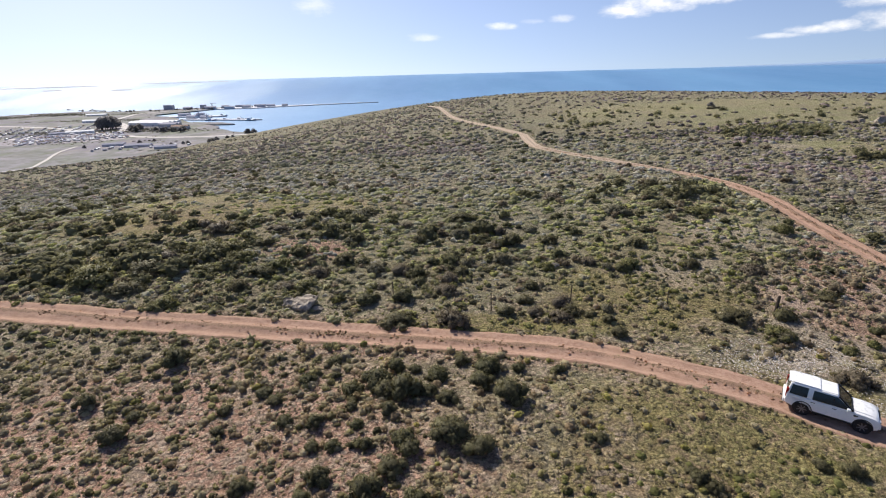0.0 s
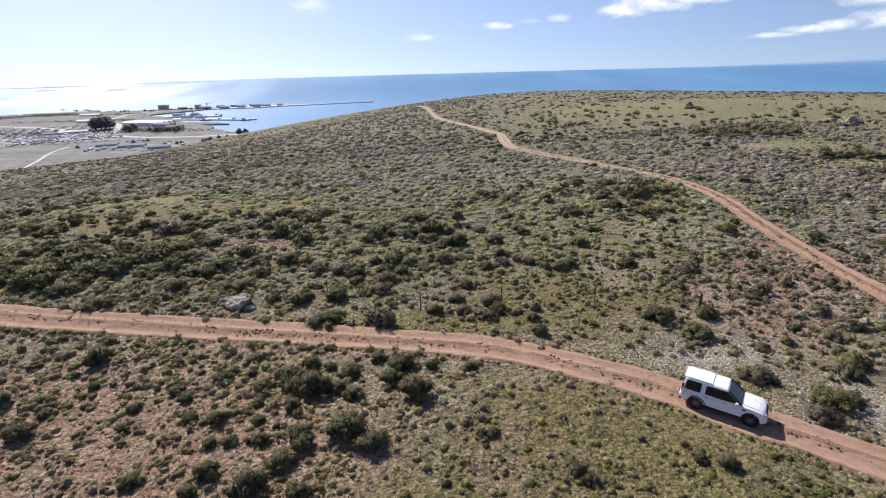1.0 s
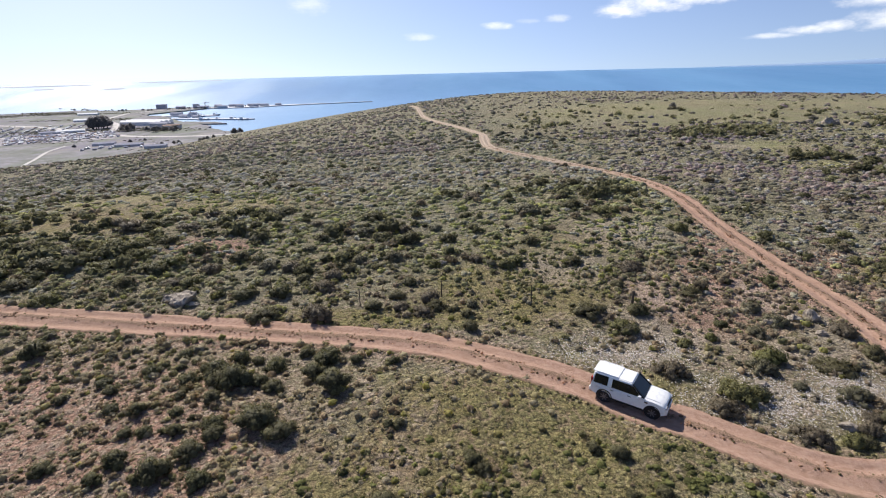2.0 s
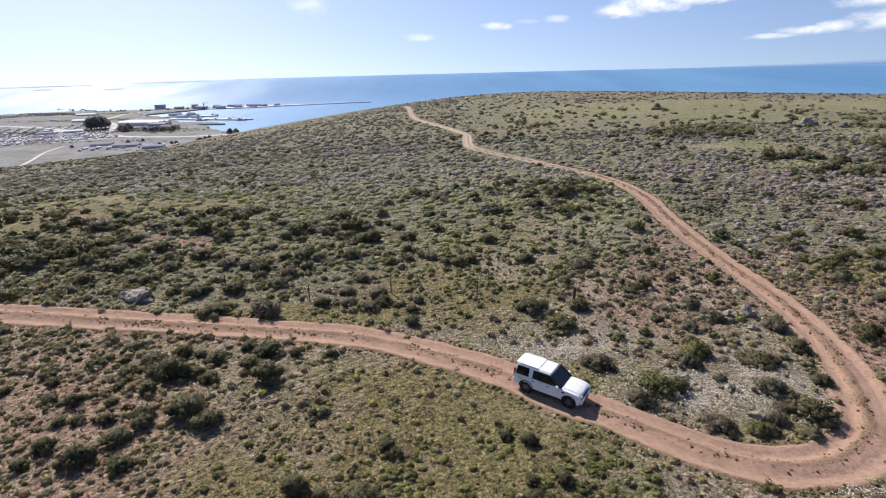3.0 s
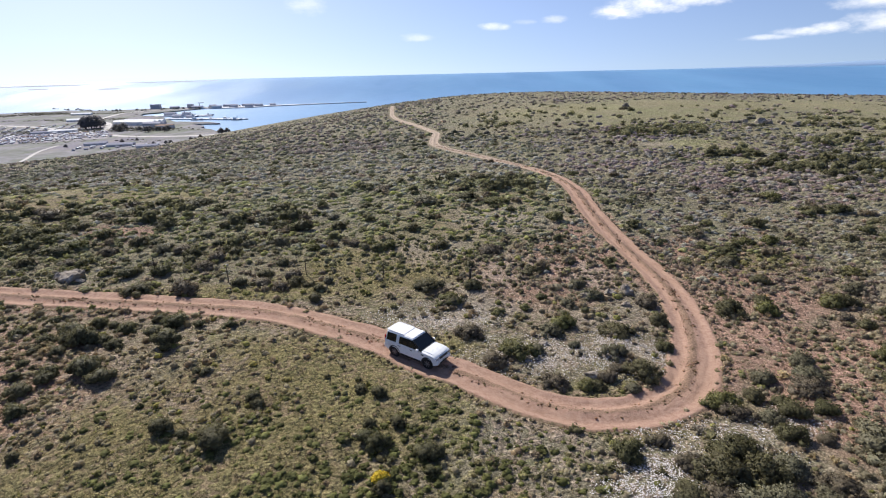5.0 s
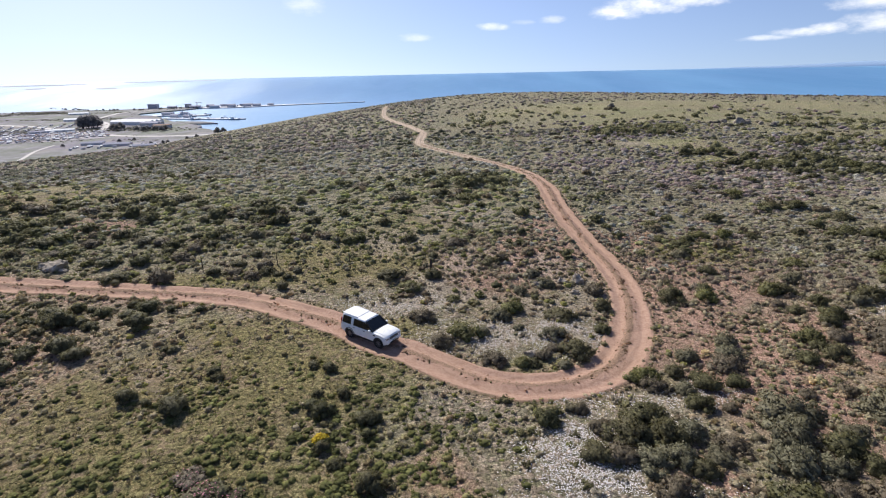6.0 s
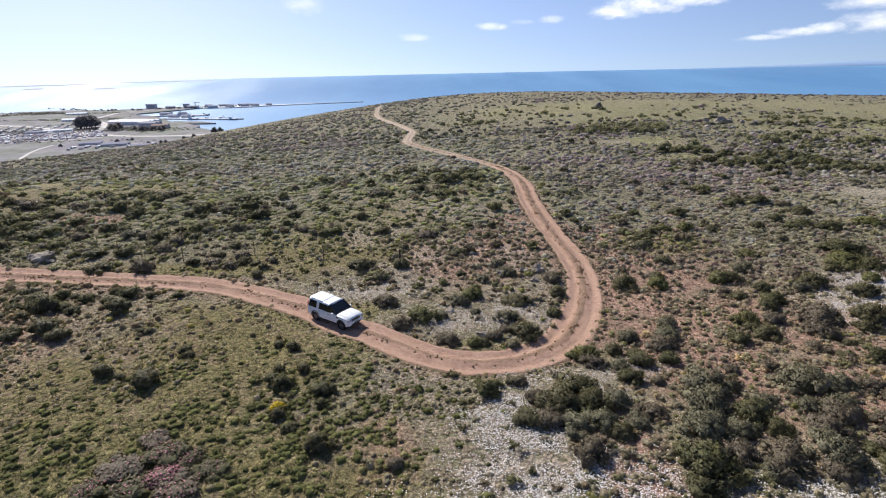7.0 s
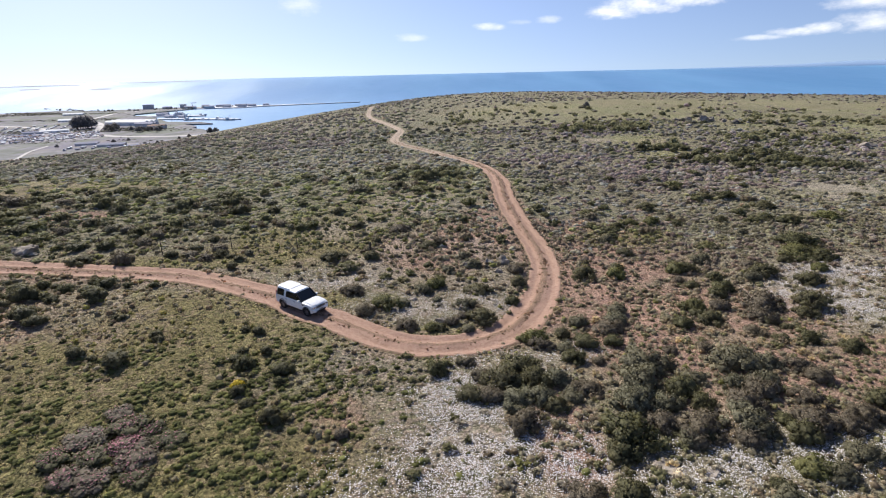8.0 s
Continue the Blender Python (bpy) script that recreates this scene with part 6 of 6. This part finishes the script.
def build_town():
    rng = np.random.default_rng(31)
    kinds = [(house_kind(8, 5.5, 2.6, M_ROOF), "small pale house with a grey sheet roof"), (house_kind(7.5, 5.5, 2.6, M_ROOF_RED), "small pale house with a brown tiled roof"), (house_kind(9, 5.5, 2.6, M_WHITE), "long pale house with a white sheet roof"), (house_kind(7, 5.5, 2.6, M_ROOF, True), "small flat-roofed pale house")]
    seen = set()

    def put(k, x, y, turn):
        ob, label = kinds[k]
        m = pose(x, y, PLAIN, 0, 0, turn)
        if k in seen:
            ob = copy_thing(ob, m)
        else:
            seen.add(k)
            ob.matrix_world = m
        tagged(ob, label, "house", "houses of the town")

    # streets of houses: middle, half size, how many, turn
    for cx, cy, hx, hy, count, turn in ((-1005, 1450, 128, 100, 220, 35), (-1290, 1690, 200, 120, 96, 25), (-690, 1225, 110, 30, 20, 20), (-1180, 1500, 130, 60, 40, 25)):
        c, s = math.cos(radians(turn)), math.sin(radians(turn))
        side = max(2, int(math.sqrt(count * hx / hy)))
        rows = math.ceil(count / side)
        for k in range(count):
            u, v = ((k % side + 0.5) / side * 2 - 1) * hx + rng.uniform(-5, 5), ((k // side + 0.5) / rows * 2 - 1) * hy + rng.uniform(-5, 5)
            put(int(rng.choice(4, p=(0.46, 0.12, 0.26, 0.16))), cx + u * c - v * s, cy + u * s + v * c, turn + 90 * int(rng.integers(2)) + rng.uniform(-4, 4))

    def shed(x, y, long, deep, high, turn, bays, label, wall=M_WHITE, roof=M_WHITE):
        thing = part("warehouse", boxed(-long / 2, long / 2, -deep / 2, deep / 2, -2, high), wall)
        for k in range(bays):
            w = deep / bays
            y0 = -deep / 2 + k * w
            bm = bmesh.new()
            v = [bm.verts.new(p) for p in ((-long / 2 - 1, y0, high), (long / 2 + 1, y0, high), (long / 2 + 1, y0 + w, high), (-long / 2 - 1, y0 + w, high), (-long / 2 - 1, y0 + w / 2, high + w * 0.2), (long / 2 + 1, y0 + w / 2, high + w * 0.2))]
            for q in ((0, 1, 5, 4), (2, 3, 4, 5), (0, 4, 3), (1, 2, 5)):
                bm.faces.new([v[i] for i in q])
            part("roof", bm, roof, thing)
        for k in range(4):
            part("door", boxed(-long / 2 + long * (k + 0.5) / 4 - 3, -long / 2 + long * (k + 0.5) / 4 + 3, -deep / 2 - 0.2, -deep / 2 + 0.2, 0, 5), M_CONCRETE, thing)
        thing.matrix_world = pose(x, y, PLAIN, 0, 0, turn)
        tagged(thing, label, "warehouse")

    shed(-960, 1800, 150, 66, 11, -12, 3, "long white fish-factory shed by the harbour")
    shed(-860, 1700, 60, 34, 12, -12, 2, "pale factory hall by the harbour", M_WALL, M_ROOF)
    shed(-800, 1640, 46, 30, 9, -12, 2, "pale factory hall by the harbour", M_WALL, M_ROOF_RED)
    shed(-1300, 1990, 44, 24, 6, 10, 1, "white storage shed on the plain")
    shed(-1500, 2350, 80, 22, 5, 8, 1, "long low white shed on the plain")
    shed(-625, 1196, 44, 22, 5, 18, 2, "pale farm shed on the plain", M_WALL, M_ROOF)
    shed(-705, 1232, 56, 24, 5, 14, 2, "pale shed on the plain", M_WALL, M_ROOF)
    shed(-780, 1262, 46, 22, 5, 18, 2, "pale sheet-roofed shed on the plain", M_WALL, M_ROOF)
    shed(-1075, 1590, 70, 26, 6, 30, 2, "long white hall among the houses")
    shed(-1120, 1560, 44, 16, 5, 30, 1, "long pale hall among the houses", M_WALL, M_ROOF)
    for x, y, long, deep, high, turn in ((-1235, 2640, 40, 18, 9, 4), (-1130, 2650, 52, 20, 8, 8), (-1075, 2700, 34, 16, 10, 12), (-1040, 2660, 44, 18, 7, 6), (-965, 2690, 36, 16, 8, 10), (-860, 2740, 40, 15, 7, 10), (-800, 2775, 30, 12, 6, 10), (-960, 2075, 40, 18, 8, -16), (-905, 2055, 30, 14, 7, -16), (-1050, 2205, 46, 18, 8, -4), (-980, 2195, 30, 14, 9, -4)):
        shed(x, y, long, deep, high, turn, 1, "grey harbour shed by the quay", M_CONCRETE, M_ROOF)

    # the tall block and harbour buildings out on the point
    def block(x, y, long, deep, high, turn, label, storeys):
        thing = part("harbour_block", boxed(-long / 2, long / 2, -deep / 2, deep / 2, -2, high), M_CONCRETE)
        for k in range(storeys):
            part("window_row", boxed(-long / 2 + 2, long / 2 - 2, -deep / 2 - 0.3, -deep / 2 + 0.2, high * (k + 0.35) / storeys, high * (k + 0.7) / storeys), M_ROOF, thing)
        part("roof", boxed(-long / 2 - 0.5, long / 2 + 0.5, -deep / 2 - 0.5, deep / 2 + 0.5, high, high + 1), M_ROOF, thing)
        thing.matrix_world = pose(x, y, PLAIN, 0, 0, turn)
        tagged(thing, label, "building")

    block(-1345, 2680, 44, 24, 20, 4, "tall grey block on the harbour point", 6)
    block(-1180, 2690, 26, 18, 17, 4, "grey harbour building on the point", 4)
    block(-1010, 2760, 70, 24, 8, 14, "low wide harbour building on the mole", 3)
    block(-930, 2790, 60, 22, 7, 10, "low wide harbour building on the mole", 2)
    block(-900, 2710, 40, 18, 8, 10, "low harbour building on the mole", 2)

    def boat(x, y, z, long, turn):
        bm = bmesh.new()
        prof = ((-0.5, 0.8, 0.5), (-0.2, 1.0, 0.45), (0.2, 0.95, 0.5), (0.42, 0.5, 0.7), (0.5, 0.02, 0.85))
        w = long * 0.12
        ring = [[bm.verts.new((a * long, s * b * w * q, h * w * 1.6 if q == 1 else -1)) for s, q in ((-1, 0.6), (-1, 1), (1, 1), (1, 0.6))] for a, b, h in prof]
        for p, q in zip(ring, ring[1:]):
            for i in range(4):
                bm.faces.new((p[i], p[(i + 1) % 4], q[(i + 1) % 4], q[i]))
        bm.faces.new(ring[0])
        bm.faces.new(ring[-1][::-1])
        thing = part("fishing_boat", bm, M_HULL)
        part("wheelhouse", boxed(-long * 0.32, -long * 0.05, -w * 0.6, w * 0.6, 1, w * 2.0, bevel=0.2), M_WHITE, thing)
        part("mast", cylinder(bmesh.new(), 0.35, 0.2, w * 3, Matrix.Translation((long * 0.1, 0, w * 2)), 6), M_HULL, thing)
        thing.matrix_world = pose(x, y, z, 0, 0, turn)
        tagged(thing, "moored fishing boat with a white wheelhouse", "boat", "boats in the harbour")

    for k, (x, y) in enumerate(((-880, 2030), (-800, 2000), (-740, 1985), (-690, 1945), (-960, 2225), (-900, 2225), (-930, 2150), (-850, 1985), (-760, 2030), (-1010, 2230))):
        boat(x, y, SEA, (28, 34, 40, 44)[k % 4], -16 + 10 * (k % 3))

    def crane(x, y, high, turn):
        thing = part("harbour_crane", cylinder(bmesh.new(), 2.4, 1.6, high, Matrix.Translation((0, 0, high / 2)), 8), M_HULL)
        part("jib", boxed(-6, 22, -0.8, 0.8, high - 2, high, bevel=0.2), M_HULL, thing)
        thing.matrix_world = pose(x, y, SEA + 3, 0, 0, turn)
        tagged(thing, "dark harbour crane on the quay", "crane")

    crane(-1140, 2700, 26, 20)
    crane(-985, 2190, 22, 60)
    crane(-880, 2020, 20, 130)

    # dark clumps of trees on the plain, and single ones on the flank of the hill
    def tree_kind(seed, high, wide):
        r = np.random.default_rng(seed)
        lob = [(x * wide, y * wide, high * 0.04 + z * high * 0.95, q * wide * 1.15) for x, y, z, q in lobes_for(r, 7)] + [(0, 0, high * 0.62, wide * 0.5)]
        v, f = join(core(r, lob, 1, 0.8), leaves(r, 500, wide * 0.13, lob))
        thing = empty("tree")
        part("trunk", cylinder(bmesh.new(), high * 0.035, high * 0.018, high * 0.7, Matrix.Translation((0, 0, high * 0.33)), 7), M_WOOD, thing)
        part("crown", mesh_np("crown", v, f, [M_LEAF_FAR]), None, thing)
        return thing

    trees = [tree_kind(s, h, w) for s, h, w in ((201, 26, 11), (202, 20, 10), (203, 12, 7))]
    first = set()

    def tree(k, x, y, z, size=1.0):
        m = pose(x, y, z, 0, 0, rng.uniform(0, 360))
        thing = trees[k]
        if k in first:
            keep = thing.scale.copy()
            thing.scale = (1, 1, 1)
            thing = copy_thing(thing, m)
            trees[k].scale = keep
        else:
            first.add(k)
            thing.matrix_basis = m
        thing.scale = (size, size, size)
        tagged(thing, "dark spreading tree on the coastal plain", "tree", "trees on the plain")

    for k in range(11):
        tree(0, -1052 + rng.uniform(-17, 17), 1696 + rng.uniform(-26, 26), PLAIN, rng.uniform(1.4, 2.0))
    for k in range(7):
        tree(1, -920 + rng.uniform(-20, 20), 1602 + rng.uniform(-18, 18), PLAIN, rng.uniform(1.0, 1.35))
    for k in range(10):
        tree(1, -800 + rng.uniform(-50, 50), 1560 + rng.uniform(-22, 22), PLAIN, rng.uniform(0.7, 1.0))
    for k in range(7):
        a = rng.uniform(0, 1)
        tree(2, -640 + 90 * a + rng.uniform(-10, 10), 1230 + 60 * a + rng.uniform(-20, 20), PLAIN, rng.uniform(0.6, 1.0))
    for x, y, s in ((-740, 1300, 0.8), (-720, 1330, 0.7), (-980, 1130, 0.8), (-1900, 2760, 1.0), (-830, 1230, 0.7), (-560, 1320, 0.9), (-530, 1350, 0.9)):
        tree(2, x, y, PLAIN, s)
    for x, y, s in ((-218, 600, 0.62), (-210, 596, 0.5), (-238, 590, 0.35), (-246, 583, 0.3)):
        tree(2, x, y, float(hill(np.array([x]), np.array([y]))[0]) - 0.3, s)
    # low scrub in drifts over the far plain, along the roads and between the houses
    lumps = [core(rng, [(0, 0, 0.2, 0.9), (0.9, 0.2, 0.1, 0.6)], 1, 1.0, 0.0, 0.6) for _ in range(6)]
    x, y = rng.uniform(-2500, -560, 60000), rng.uniform(1150, 2760, 60000)
    shore = np.clip(1 - np.abs(y - (2700 + 0.12 * (-1300 - x))) / 120, 0, 1)
    drift = 2.6 * (field(x * 0.55 + y * 0.2, y * 1.3, 150.0) - 0.56) + 0.7 * shore + 0.14 * ((y > 1900) & (x < -1150)) + 0.25 * blobs(x, y, [(-1005, 1450, 150, 110), (-930, 1640, 120, 60)])
    ok = (rng.random(len(x)) < drift) & (x < np.interp(y, (1150, 1470, 1640, 1780, 2090, 2330, 2440, 2640, 2760), (-500, -560, -720, -830, -1060, -1260, -1210, -1150, -1300))) & (y < np.interp(x, (-2500, -2000, -1700, -1300), (2790, 2790, 2630, 2600)))
    x, y = x[ok][:9000], y[ok][:9000]
    shade = np.array(((0.15, 0.15, 0.125), (0.20, 0.185, 0.175), (0.17, 0.175, 0.12)))[rng.integers(0, 3, len(x))] * rng.uniform(0.8, 1.4, len(x))[:, None]
    stuff("plain_scrub", stamp(lumps, x, y, rng.uniform(1.6, 4.5, len(x)), rng.uniform(0.35, 0.6, len(x)), rng, shade, PLAIN), M_COVER, "low grey-brown scrub in drifts on the coastal plain", "scrub")
    # low trees along the shore and on the harbour point
    for k in range(64):
        a = rng.uniform(0, 1)
        tree(2, -2250 + 950 * a + rng.uniform(-25, 25), 2850 - 250 * a + rng.uniform(-45, 15) + 60 * math.sin(6 * a), PLAIN, rng.uniform(0.35, 0.85))
    for k in range(30):
        a = rng.uniform(0, 1)
        tree(2, -1280 + 360 * a + rng.uniform(-20, 20), 2600 + 110 * a + rng.uniform(-30, 30), PLAIN, rng.uniform(0.4, 0.8))
    # the wind-bent tree on the brow
    tree(2, 90.5, 182.0, float(hill(np.array([90.5]), np.array([182.0]))[0]) - 0.5, 0.18)


build_town()
